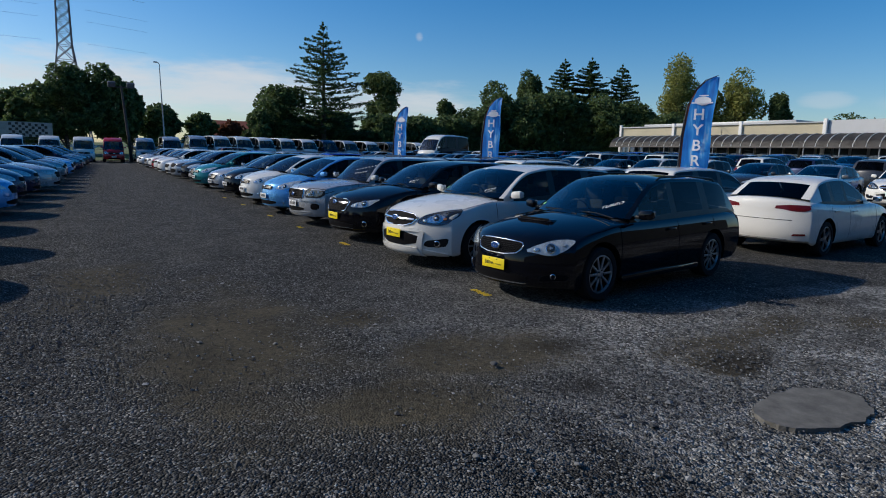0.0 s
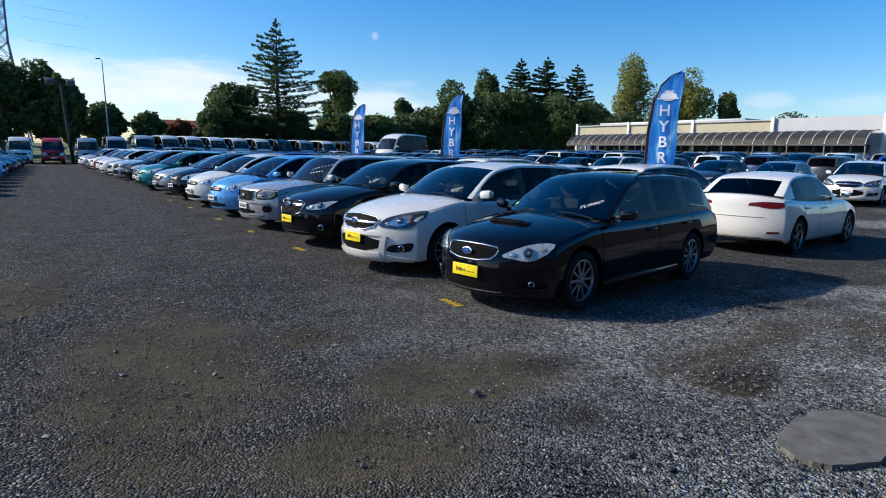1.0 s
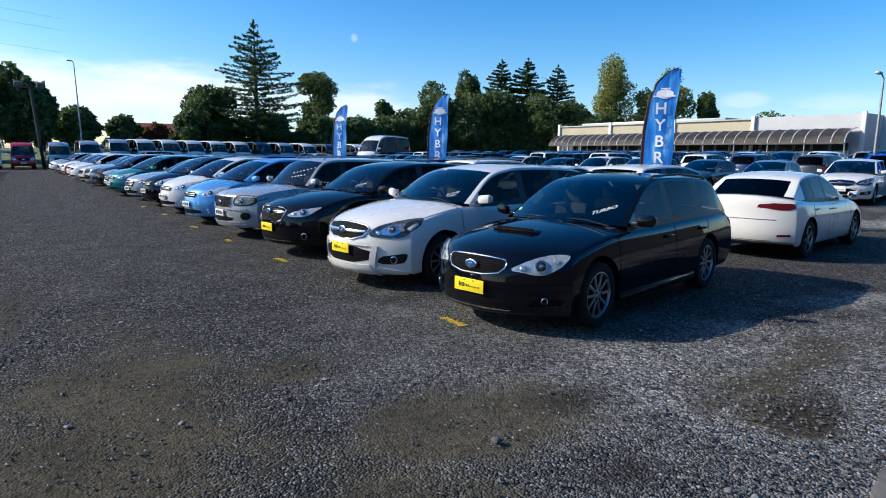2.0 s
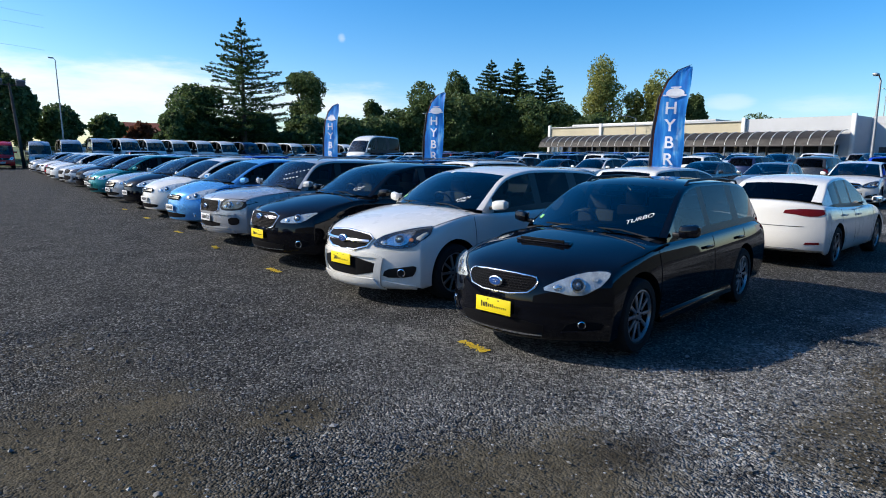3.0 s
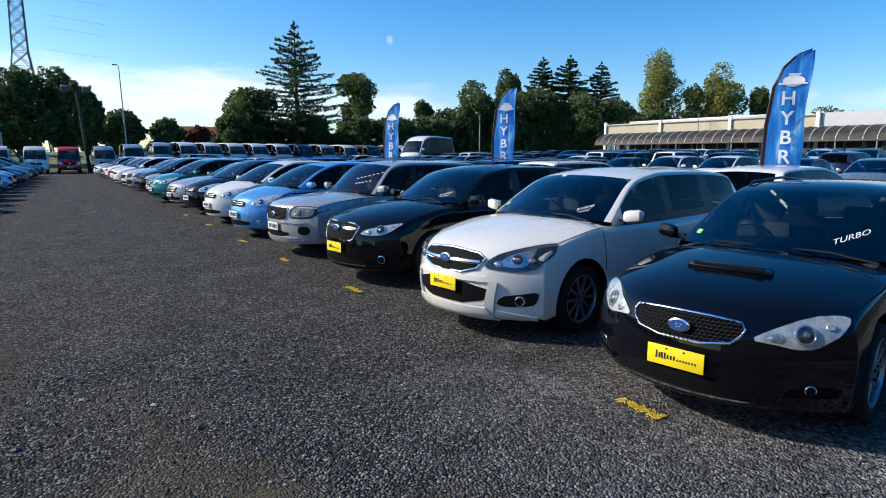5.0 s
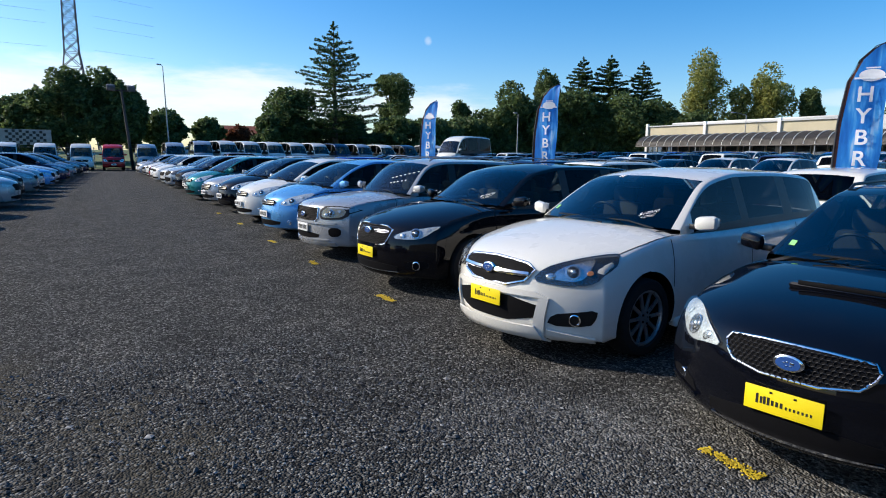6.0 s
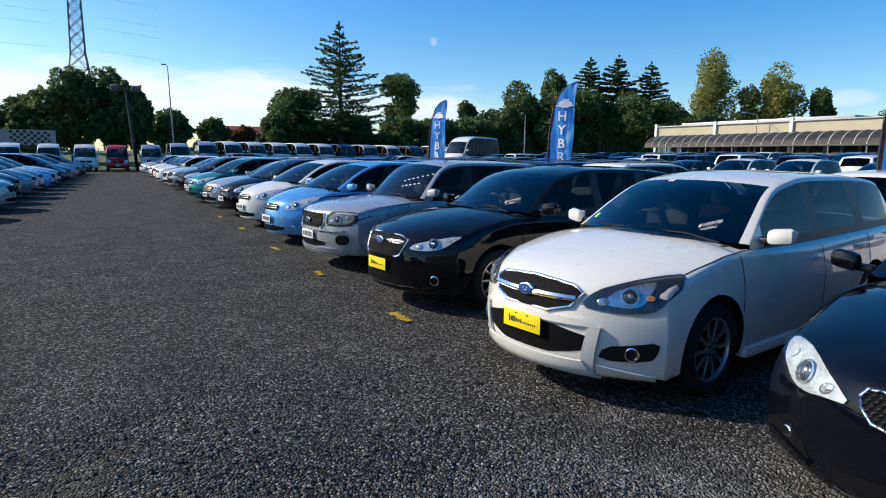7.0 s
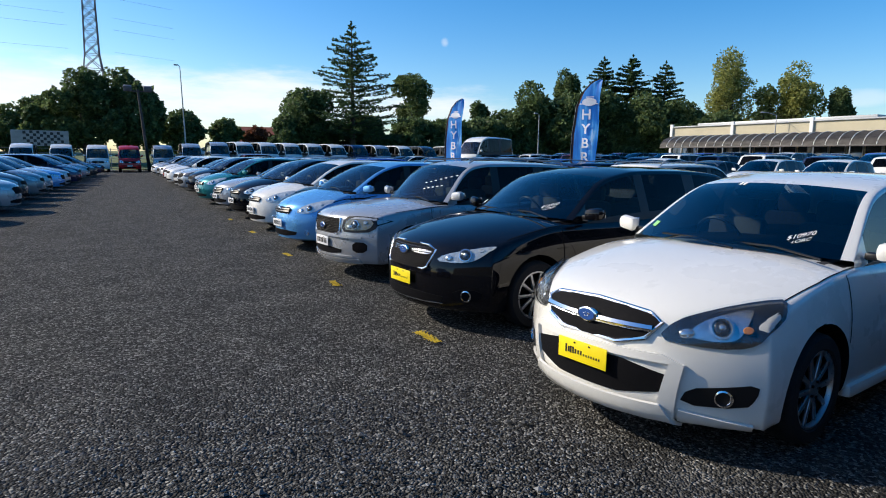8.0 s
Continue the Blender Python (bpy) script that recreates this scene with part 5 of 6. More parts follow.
def screen_bars(car, items, material, name, label):
    """Small flat pieces stuck on the windscreen: (y, z, width, height)."""
    ws = [o for o in car.children if o.name.split(".")[0] == "windscreen"][0]
    bvh = BVHTree.FromPolygons([v.co for v in ws.data.vertices], [tuple(p.vertices) for p in ws.data.polygons])
    for cy, cz, wd, ht in items:
        bm = decal(bvh, [(cy - wd / 2, cz - ht / 2), (cy + wd / 2, cz - ht / 2), (cy + wd / 2, cz + ht / 2), (cy - wd / 2, cz + ht / 2)], "front", 0.004, 0.05, 0.001)
        if len(bm.faces):
            part(name, bm, material, car, label)
        else:
            bm.free()


screen_bars(suv, [(0.30 + 0.055 * i, 1.16 + 0.012 * i, 0.030, 0.014) for i in range(5)] + [(0.24 + 0.06 * i, 1.24 + 0.018 * i, 0.03, 0.012) for i in range(7)], M["chalk"], "lettering_bar", "white chalk bar")
screen_bars(white_wagon, [(-0.62, 1.10, 0.05, 0.035)], M["sticker"], "sticker", "small green sticker")
screen_bars(white_wagon, [(-0.36 + 0.035 * i, 1.425, 0.022, 0.016) for i in range(6)], M["chalk"], "lettering_bar", "white chalk bar")
screen_bars(black_wagon, [(-0.62, 1.02, 0.05, 0.03)], M["sticker"], "sticker", "small green sticker")
screen_bars(dark_wagon, [(-0.62, 1.10, 0.05, 0.035)], M["plate"], "sticker", "small white sticker")

# ---------------------------------------------------------------- flags
def feather_flag(x, y, seed):
    thing = empty("feather_flag")
    rr = random.Random(seed)
    H, z0, Wd = 3.55, 0.75, 0.72
    ph = rr.uniform(0, 6)
    # the mast stands upright, then bends over at the head
    mast = [(0, 0, 0), (0, 0, 1.2), (0.02, 0, 2.2), (0.10, 0, 2.9), (0.24, 0, 3.25), (0.45, 0, 3.47), (0.71, 0, 3.57)]
    bm = bmesh.new()
    tube(bm, mast, [0.022, 0.02, 0.016, 0.012, 0.010, 0.008, 0.005], 8)
    part("mast", bm, M["flag_pole"], thing)
    lead = [(p[2], p[0]) for p in mast]

    def wave(u, z):
        return 0.03 * u * math.sin(5.5 * z + ph) + 0.018 * math.sin(3.1 * z + 7 * u + ph) * u

    bm = bmesh.new()
    nu, nv = 14, 48
    g = []
    for j in range(nv + 1):
        z = z0 + (H - z0) * j / nv
        a = lerp_table(lead, z) + 0.01
        b = Wd - 0.10 + 0.10 * (z - z0) / (H - z0) + 0.02 * math.sin(4 * z + ph)
        b = max(a + 0.002, b)
        g.append([bm.verts.new((a + (b - a) * i / nu, wave((i / nu), z), z - 0.02 * math.sin(2.5 * i / nu))) for i in range(nu + 1)])
    for r0, r1 in zip(g, g[1:]):
        for i in range(nu):
            f = bm.faces.new((r0[i], r0[i + 1], r1[i + 1], r1[i]))
            f.material_index = 1 if i == 0 else 0
    part("banner", bm, [M["flag"], M["flag_edge"]], thing, "blue banner with white lettering")
    for k, ch in enumerate("HYBRID"):
        zc = 2.68 - 0.355 * k
        if zc < z0 + 0.12:
            break
        for side in (1, -1):
            me = text_mesh(ch, 0.35, M["flag_white"], "letter", bold=0.006)
            for v in me.vertices:
                px, pz = 0.37 + v.co.x * 1.0, zc + v.co.y
                v.co = Vector((px, wave((px - 0.02) / Wd, pz) - side * 0.034 - side * v.co.z, pz))
            o = new("letter", me)
            o.parent = thing
    for side in (1, -1):
        bm = bmesh.new()
        n = 20
        ring = [bm.verts.new((0.43 + 0.18 * math.cos(t), 0, 3.0 + 0.10 * math.sin(t))) for t in (2 * math.pi * k / n for k in range(n))]
        bm.faces.new(ring)
        bmesh.ops.triangulate(bm, faces=bm.faces)
        box(bm, 0.42, 0, 2.955, 0.46, 0.001, 0.03)
        box(bm, 0.44, 0, 3.12, 0.20, 0.001, 0.022)
        for v in bm.verts:
            v.co.y = wave((v.co.x - 0.02) / Wd, v.co.z) - side * 0.02
        part("logo_shape", bm, M["flag_white"], thing)
    bm = bmesh.new()
    box(bm, 0, 0, 0.03, 0.5, 0.5, 0.06, 0.02)
    part("base", bm, M["trim"], thing)
    thing.matrix_basis = pose(x, y, -0.05, 0, 0, -60 + rr.uniform(-4, 4)) @ Matrix.Scale(0.96, 4)
    tagged(thing, "blue feather flag with white HYBRID lettering on a bent mast", "flag", "flags between the rows")


feather_flag(12.05, 9.05, 1)
feather_flag(11.70, 16.55, 2)
feather_flag(11.45, 22.6, 3)


# ---------------------------------------------------------------- trees
def cards(centres, sizes, flat, rng):
    """Random small leaf quads as one mesh array."""
    n = len(centres)
    a = rng.normal(size=(n, 3))
    a[:, 2] *= (1 - flat)
    a /= np.linalg.norm(a, axis=1)[:, None]
    b = rng.normal(size=(n, 3))
    b[:, 2] *= (1 - flat)
    b -= a * (a * b).sum(1)[:, None]
    b /= np.linalg.norm(b, axis=1)[:, None] + 1e-9
    s = sizes[:, None]
    q = np.stack([centres - a * s, centres + b * s * 0.55, centres + a * s, centres - b * s * 0.55], 1).reshape(-1, 3)
    return q


def leaf_mesh(name, verts, material):
    n = len(verts) // 4
    me = bpy.data.meshes.new(name)
    me.from_pydata(verts.tolist(), [], [(4 * i, 4 * i + 1, 4 * i + 2, 4 * i + 3) for i in range(n)])
    me.materials.append(material)
    return me


def broadleaf(name, x, y, height, half, material, seed, low=0.25, lobes=13, leaves=7000, size=0.32, label="", wide=1.0, group="trees behind the yard"):
    rng = np.random.default_rng(seed)
    rr = random.Random(seed)
    thing = empty(name)
    base = height * low
    cz = (height + base) / 2
    hz = (height - base) / 2
    cs = []
    for k in range(lobes):
        a = rr.uniform(0, 2 * math.pi)
        f = rr.uniform(0.15, 0.75)
        zz = rr.uniform(-0.75, 0.62)
        sh = math.sqrt(max(0.15, 1 - zz * zz))
        rad = rr.uniform(0.32, 0.5)
        cs.append((half * f * sh * math.cos(a) * wide, half * f * sh * math.sin(a), cz + hz * zz, half * rad * wide, hz * rad * 0.85))
    cs.append((0, 0, cz + hz * 0.55, half * 0.45 * wide, hz * 0.45))
    cs.append((0, 0, cz - hz * 0.2, half * 0.48 * wide, hz * 0.5))
    per = int(leaves * 1.9) // len(cs)
    pts = []
    for (lx, ly, lz, rh, rv) in cs:
        d = rng.normal(size=(per, 3))
        d /= np.linalg.norm(d, axis=1)[:, None]
        rad = rng.uniform(0.45, 1.0, per) ** 0.5 * (1 + 0.22 * np.sin(d[:, 0] * 7 + lx) * np.cos(d[:, 2] * 6 + lz))
        pts.append(np.stack([lx + d[:, 0] * rh * rad, ly + d[:, 1] * rh * rad, lz + d[:, 2] * rv * rad], 1))
    pts = np.concatenate(pts)
    v = cards(pts, rng.uniform(0.5, 1.3, len(pts)) * size * 0.76, 0.2, rng)
    crown = new("crown", leaf_mesh("crown", v, material))
    crown.parent = thing
    bm = bmesh.new()
    tr = max(0.12, height * 0.022)
    tube(bm, [(0, 0, 0), (rr.uniform(-.2, .2), rr.uniform(-.2, .2), base * 0.7), (rr.uniform(-.3, .3), rr.uniform(-.3, .3), cz)], [tr * 1.25, tr * 0.9, tr * 0.4], 9)
    for (lx, ly, lz, rh, rv) in cs[:7]:
        tube(bm, [(0, 0, base * rr.uniform(0.55, 0.95)), (lx * 0.5, ly * 0.5, (base + lz) / 2), (lx, ly, lz)], [tr * 0.5, tr * 0.32, tr * 0.12], 6)
    part("trunk", bm, M["bark"], thing)
    thing.matrix_basis = pose(x, y, 0)
    tagged(thing, label or "dark leafy tree with an uneven rounded crown", "tree", group)
    return thing


def conifer(name, x, y, height, half, seed, low=0.2, tiers=22, label="", droop=0.0, dense=1.0):
    rng = np.random.default_rng(seed)
    rr = random.Random(seed)
    thing = empty(name)
    bm = bmesh.new()
    tr = height * 0.016
    tube(bm, [(0, 0, 0), (0.05, 0, height * 0.5), (0, 0, height)], [tr * 1.4, tr * 0.8, 0.02], 9)
    pts, sz = [], []
    for t in range(tiers):
        f = t / (tiers - 1)
        z = height * (low + (0.985 - low) * f)
        reach = half * (1 - f) ** 0.8 * (1.0 if f > 0.06 else 0.8) + 0.15
        nb = 6 if f < 0.8 else 4
        for k in range(nb):
            if rr.random() < 0.12:
                continue
            a = 2 * math.pi * (k + rr.uniform(-0.3, 0.3)) / nb + t * 0.7
            ln = reach * rr.uniform(0.62, 1.12)
            zz = z + rr.uniform(-0.2, 0.2)
            rise = rr.uniform(0.02, 0.16) - droop
            end = Vector((math.cos(a) * ln, math.sin(a) * ln, zz + ln * rise))
            mid = Vector((math.cos(a) * ln * 0.5, math.sin(a) * ln * 0.5, zz + ln * rise * 0.3))
            tube(bm, [(0, 0, zz), mid, end], [0.05, 0.03, 0.01], 4, False)
            m = int(46 * ln * dense) + 6
            u = rng.uniform(0.12, 1.05, m)
            side = rng.normal(size=m) * (0.22 * ln * (1.1 - u)) * 0.55
            px = math.cos(a) * ln * u - math.sin(a) * side
            py = math.sin(a) * ln * u + math.cos(a) * side
            pz = zz + ln * rise * u ** 1.5 + rng.normal(size=m) * 0.09 + 0.05
            pts.append(np.stack([px, py, pz], 1))
            sz.append(rng.uniform(0.09, 0.22, m))
    pts = np.concatenate(pts)
    v = cards(pts, np.concatenate(sz), 0.72, rng)
    part("trunk", bm, M["bark"], thing)
    c = new("crown", leaf_mesh("crown", v, M["needle"]))
    c.parent = thing
    thing.matrix_basis = pose(x, y, 0, 0, 0, rr.uniform(0, 360))
    tagged(thing, label or "tall dark conifer with layered spreading branches", "tree", "trees behind the yard")


D, MI, GO, RE = M["leaf_dark"], M["leaf_mid"], M["leaf_gold"], M["leaf_red"]
broadleaf("tree", -5.9, 99.5, 9.0, 3.3, MI, 11)
broadleaf("tree", -9.5, 99.0, 7.6, 3.8, MI, 12, low=0.15)
broadleaf("tree", -14.5, 97.0, 7.0, 4.0, MI, 13, low=0.15)
broadleaf("tree", -0.8, 76.8, 10.0, 3.5, D, 14, low=0.14, lobes=12, leaves=11000, size=0.25, label="broad dark evergreen tree with dense crown")
broadleaf("tree", 2.8, 76.8, 10.3, 3.6, D, 15, low=0.14, lobes=12, leaves=11000, size=0.25, label="broad dark evergreen tree with dense crown")
broadleaf("tree", 5.5, 77.3, 8.3, 1.8, D, 16, low=0.2)
broadleaf("tree", -3.6, 77.6, 6.5, 2.6, MI, 17, low=0.1)
broadleaf("tree", 9.0, 82.5, 6.7, 3.2, D, 18, low=0.15)
broadleaf("tree", 14.2, 83.9, 6.0, 2.5, MI, 19, low=0.1, label="light green young tree")
broadleaf("tree", 18.7, 88.1, 5.3, 2.2, RE, 20, low=0.1, label="reddish-brown leafed small tree")
broadleaf("tree", 21.0, 82.6, 6.7, 2.6, D, 21, low=0.1)
broadleaf("tree", 24.8, 85.6, 10.6, 3.8, D, 22, low=0.1, leaves=9000)
conifer("conifer", 30.5, 83.8, 19.3, 8.6, 23, low=0.20, tiers=23, dense=1.0, label="tall open conifer with layered horizontal branches")
broadleaf("tree", 49.6, 103.9, 16.3, 4.2, MI, 24, low=0.5, label="tall eucalyptus with a rounded grey-green crown")
for i, (hx, hy, hh, hw_) in enumerate([(28.0, 88, 6.2, 3.4), (34.6, 88.7, 7.6, 3.6), (40.7, 88.2, 7.5, 3.8), (47.7, 86.9, 7.6, 4.0), (53.5, 89, 8.0, 3.8), (59.9, 91.1, 9.6, 4.2)]):
    broadleaf("tree", hx, hy, hh, hw_, D, 30 + i, low=0.04, leaves=9000, size=0.42, wide=1.3, label="dense dark shelter tree in the boundary belt")
broadleaf("tree", 57.2, 94.0, 11.0, 2.7, D, 40, low=0.3)
broadleaf("tree", 64.2, 89.3, 14.5, 5.5, D, 41, low=0.06, leaves=11000, size=0.42)
broadleaf("tree", 73.0, 91.3, 17.6, 3.3, D, 42, low=0.3)
conifer("conifer", 82.1, 91.3, 20.5, 6.6, 43, low=0.35, tiers=24, dense=2.0)
conifer("conifer", 86.0, 88.0, 20.6, 7.6, 44, low=0.35, tiers=27, dense=2.0)
conifer("conifer", 89.7, 83.6, 19.3, 6.2, 45, low=0.35, tiers=22, dense=1.9)
for i, (hx, hy, hh, hw_) in enumerate([(70.5, 86.3, 12.8, 5.0), (75.5, 83.0, 12.9, 5.0), (80.0, 79.0, 12.6, 5.4), (84.5, 75.0, 11.6, 5.2), (88.5, 70.0, 9.6, 4.6)]):
    broadleaf("tree", hx, hy, hh, hw_, D, 50 + i, low=0.02, leaves=11000, size=0.45, wide=1.25, label="dense dark shelter tree in the boundary belt")
broadleaf("tree", 91.7, 71.6, 20.0, 4.3, GO, 60, low=0.32, lobes=16, leaves=5200, label="tall open gum tree with golden-green leaves")
broadleaf("tree", 98.0, 64.5, 17.6, 4.2, GO, 61, low=0.3, lobes=14, leaves=5000, label="tall open gum tree with golden-green leaves")
broadleaf("tree", 95.0, 67.5, 14.0, 3.2, GO, 62, low=0.3, lobes=10, leaves=3000, label="open gum tree with golden-green leaves")
broadleaf("tree", 101.0, 58.7, 13.0, 2.3, MI, 63, low=0.2)
broadleaf("tree", 121.0, 58.0, 11.0, 6.0, D, 64, low=0.05)


# ---------------------------------------------------------------- building across the yard
def building():
    thing = empty("warehouse")
    X0, X1 = 63.0, 92.0
    bm = bmesh.new()
    box(bm, (X0 + X1) / 2, 45.0, 2.8, X1 - X0, 26.2, 5.6)
    part("wall", bm, M["cream"], thing, "cream rendered wall", 0)
    bm = bmesh.new()
    box(bm, (X0 + X1) / 2 + 0.1, 27.0, 2.9, X1 - X0, 9.8, 5.8)
    part("wall", bm, M["white_wall"], thing, "white panel wall", 0)
    bm = bmesh.new()
    box(bm, 79.5, 12.0, 2.95, 25.0, 20.2, 5.9)
    part("wall", bm, M["white_wall"], thing, "white panel wall", 0)
    for y in (58.0, 49.6, 40.8, 31.95, 22.2):
        bm = bmesh.new()
        box(bm, X0 - 0.12, y, 2.98, 0.24, 0.36, 5.96, 0.02)
        part("pier", bm, M["steel_white"], thing)
    bm = bmesh.new()
    box(bm, X0 - 0.05, 45.0, 5.64, 0.30, 26.0, 0.12, 0.02)
    part("coping", bm, M["white_wall"], thing)
    bm = bmesh.new()
    box(bm, 78, 46, 5.85, 26, 20, 0.5, 0.05)
    part("roof", bm, M["galv"], thing)
    # shop fronts under the canopy
    for k in range(22):
        y = 23.2 + k * 1.58
        bm = bmesh.new()
        box(bm, X0 - 0.06, y + 0.72, 1.75, 0.08, 1.34, 2.9, 0.01)
        part("window", bm, M["shopglass"], thing)
        bm = bmesh.new()
        box(bm, X0 - 0.10, y, 1.75, 0.12, 0.10, 3.0, 0.01)
        part("mullion", bm, M["galv"], thing)
    for k in range(4):
        bm = bmesh.new()
        box(bm, 66.95, 20.0 - 3.2 * k, 1.8, 0.10, 2.6, 2.6, 0.01)
        part("window", bm, M["shopglass"], thing)
    tagged(thing, "long low cream and white commercial building with arched walkway canopy", "building")
    # the canopy: quarter-round dark sheets between pale ribs
    cano = empty("walkway_canopy")
    n = 32
    y0, y1 = 22.6, 57.4
    arc = [(X0 - 0.25 - 2.5 * math.sin(t), 3.15 + 1.35 * math.cos(t)) for t in (math.pi / 2 * k / 8 for k in range(9))]
    for k in range(n):
        a, b = y0 + (y1 - y0) * k / n, y0 + (y1 - y0) * (k + 1) / n
        bm = bmesh.new()
        lo = [[bm.verts.new((px, yy, pz)) for px, pz in arc] for yy in (a + 0.03, b - 0.03)]
        for i in range(8):
            bm.faces.new((lo[0][i], lo[0][i + 1], lo[1][i + 1], lo[1][i]))
        bmesh.ops.solidify(bm, geom=bm.faces[:], thickness=0.02)
        part("sheet", bm, M["canopy"], cano)
        bm = bmesh.new()
        tube(bm, [(px - 0.02, a, pz + 0.02) for px, pz in arc], 0.045, 6)
        part("rib", bm, M["steel_white"], cano)
        if k % 3 == 0:
            bm = bmesh.new()
            tube(bm, [(arc[-1][0] + 0.05, a, 0), (arc[-1][0] + 0.05, a, 3.15)], 0.06, 8)
            part("post", bm, M["galv"], cano)
    bm = bmesh.new()
    box(bm, arc[-1][0], (y0 + y1) / 2, 3.11, 0.10, y1 - y0, 0.16, 0.02)
    part("gutter", bm, M["canopy"], cano)
    tagged(cano, "arched dark sheet walkway canopy on pale steel ribs", "canopy")


building()


# ---------------------------------------------------------------- poles, pylon, fence and the far verge
def flood_post():
    t = empty("floodlight_post")
    bm = bmesh.new()
    tube(bm, [(0, 0, 0), (-0.28, 0, 3.4), (-0.55, 0, 6.7)], [0.14, 0.12, 0.09], 10)
    part("pole", bm, M["wood_pole"], t)
    for dx in (-0.75, 0.75):
        bm = bmesh.new()
        box(bm, -0.55 + dx, -0.15, 6.75, 0.62, 0.35, 0.45, 0.06, Matrix.Rotation(radians(25), 3, 'X'))
        part("floodlight", bm, M["lattice"], t)
    bm = bmesh.new()
    box(bm, -0.55, 0, 6.55, 2.0, 0.10, 0.10, 0.01)
    part("crossarm", bm, M["wood_pole"], t)
    t.matrix_basis = pose(4.35, 61.4, 0)
    tagged(t, "leaning timber post with two floodlights at its head", "lamp post")


flood_post()


def street_lamp(x, y, h, arm, label, lean=0.0):
    t = empty("street_lamp")
    bm = bmesh.new()
    tube(bm, [(0, 0, 0), (lean * 0.5, 0, h * 0.5), (lean, 0, h)], [0.085, 0.065, 0.04], 10)
    part("pole", bm, M["galv"], t)
    bm = bmesh.new()
    tube(bm, [(lean, 0, h), (lean - arm * 0.6, 0, h + 0.18), (lean - arm, 0, h + 0.2)], 0.03, 6)
    part("arm", bm, M["galv"], t)
    bm = bmesh.new()
    box(bm, lean - arm - 0.15, 0, h + 0.19, 0.42, 0.2, 0.12, 0.04)
    part("lantern", bm, M["galv"], t)
    t.matrix_basis = pose(x, y, 0)
    tagged(t, label, "lamp post")


street_lamp(8.2, 70.5, 9.9, 0.2, "tall slender galvanised street lamp behind the vans", -0.25)
street_lamp(44.2, 60.5, 6.4, 0.3, "plain slender steel pole beside the boundary trees")
street_lamp(62.0, 44.0, 6.3, 2.2, "steel lamp with a long arm above the canopy")
street_lamp(100.0, 96.0, 18.5, 1.6, "distant street lamp above the trees")
street_lamp(34.0, 11.8, 5.3, 0.5, "steel yard light with a round white head")
street_lamp(110.0, 34.0, 12.5, 1.2, "distant street lamp behind the building")


def pylon():
    t = empty("transmission_tower")

    def leg(z):
        return max(0.9, 5.0 - 0.125 * z) if z < 30 else max(0.45, 1.25 - 0.02 * (z - 30))
    levels = [0, 6, 11, 15.5, 19, 22, 24.6, 27, 29.2, 31.3, 33.4, 35.5, 38, 41, 44]

    def w(z):
        return 4.2 - 0.13 * z if z < 22 else 1.34 - 0.018 * (z - 22)
    for sx in (1, -1):
        for sy in (1, -1):
            bm = bmesh.new()
            tube(bm, [(sx * w(z), sy * w(z), z) for z in levels], 0.13, 4)
            part("leg", bm, M["lattice"], t)
    for a, b in zip(levels, levels[1:]):
        for s in (1, -1):
            for u, v in (((-1, s), (1, s)), ((s, -1), (s, 1))):
                for p0, p1, r_ in (((u, a), (v, b), 0.075), ((v, a), (u, b), 0.075), ((u, b), (v, b), 0.06)):
                    bm = bmesh.new()
                    tube(bm, [(q_[0] * w(z_), q_[1] * w(z_), z_) for q_, z_ in (p0, p1)], r_, 4, False)
                    part("brace", bm, M["lattice"], t)
    for z in (36.0, 41.0):
        for s in (1, -1):
            bm = bmesh.new()
            tube(bm, [(s * w(z), 0.6, z), (s * (w(z) + 3.2), 0, z - 0.2), (s * w(z), -0.6, z)], 0.09, 4, False)
            tube(bm, [(s * w(z), 0, z + 1.4), (s * (w(z) + 3.2), 0, z - 0.2)], 0.08, 4, False)
            part("crossarm", bm, M["lattice"], t)
    t.matrix_basis = pose(-1.0, 154.8, 0, 0, 0, 3)
    tagged(t, "grey steel lattice transmission tower rising behind the trees", "pylon")
    for z in (23.0, 27.6, 30.0, 34.0):
        for s in (1, -1):
            c = empty("power_line")
            bm = bmesh.new()
            tube(bm, [(-1 + s * (k * 12 + 4.2), 154.8 + k * 3.0 * s, z - 0.2 - 0.35 * k + 0.012 * k * k) for k in range(14 if s < 0 else 2)], 0.016, 4, False)
            part("cable", bm, M["lattice"], c)
            tagged(c, "thin sagging overhead power cable", "cable", "power lines")


pylon()


def fence(x0, y0, x1, y1, n):
    t = empty("wire_fence")
    d = Vector((x1 - x0, y1 - y0, 0))
    for k in range(n + 1):
        bm = bmesh.new()
        p = Vector((x0, y0, 0)) + d * (k / n)
        tube(bm, [p, p + Vector((0, 0, 1.9))], 0.035, 6)
        part("post", bm, M["galv"], t)
    for z in (0.15, 0.6, 1.05, 1.45, 1.82):
        bm = bmesh.new()
        tube(bm, [Vector((x0, y0, z)), Vector((x0, y0, z)) + d], 0.012, 4, False)
        part("wire", bm, M["galv"], t)
    tagged(t, "post and wire boundary fence behind the parked vehicles", "fence")


fence(-16, 66, 60, 66, 26)
fence(60, 66, 60, 62, 2)


# unseen wall added behind the camera to darken car sides and their reflections
def shade_wall():
    bm = bmesh.new()
    box(bm, 20, -17.0, 5.0, 170, 0.4, 10.0)
    tagged(new("wall_south", mesh_from(bm, "wall_south", [M["shade_wall"]], 0)), "added unseen dark wall that dims reflections and car sides", "wall", kind="structure")


shade_wall()


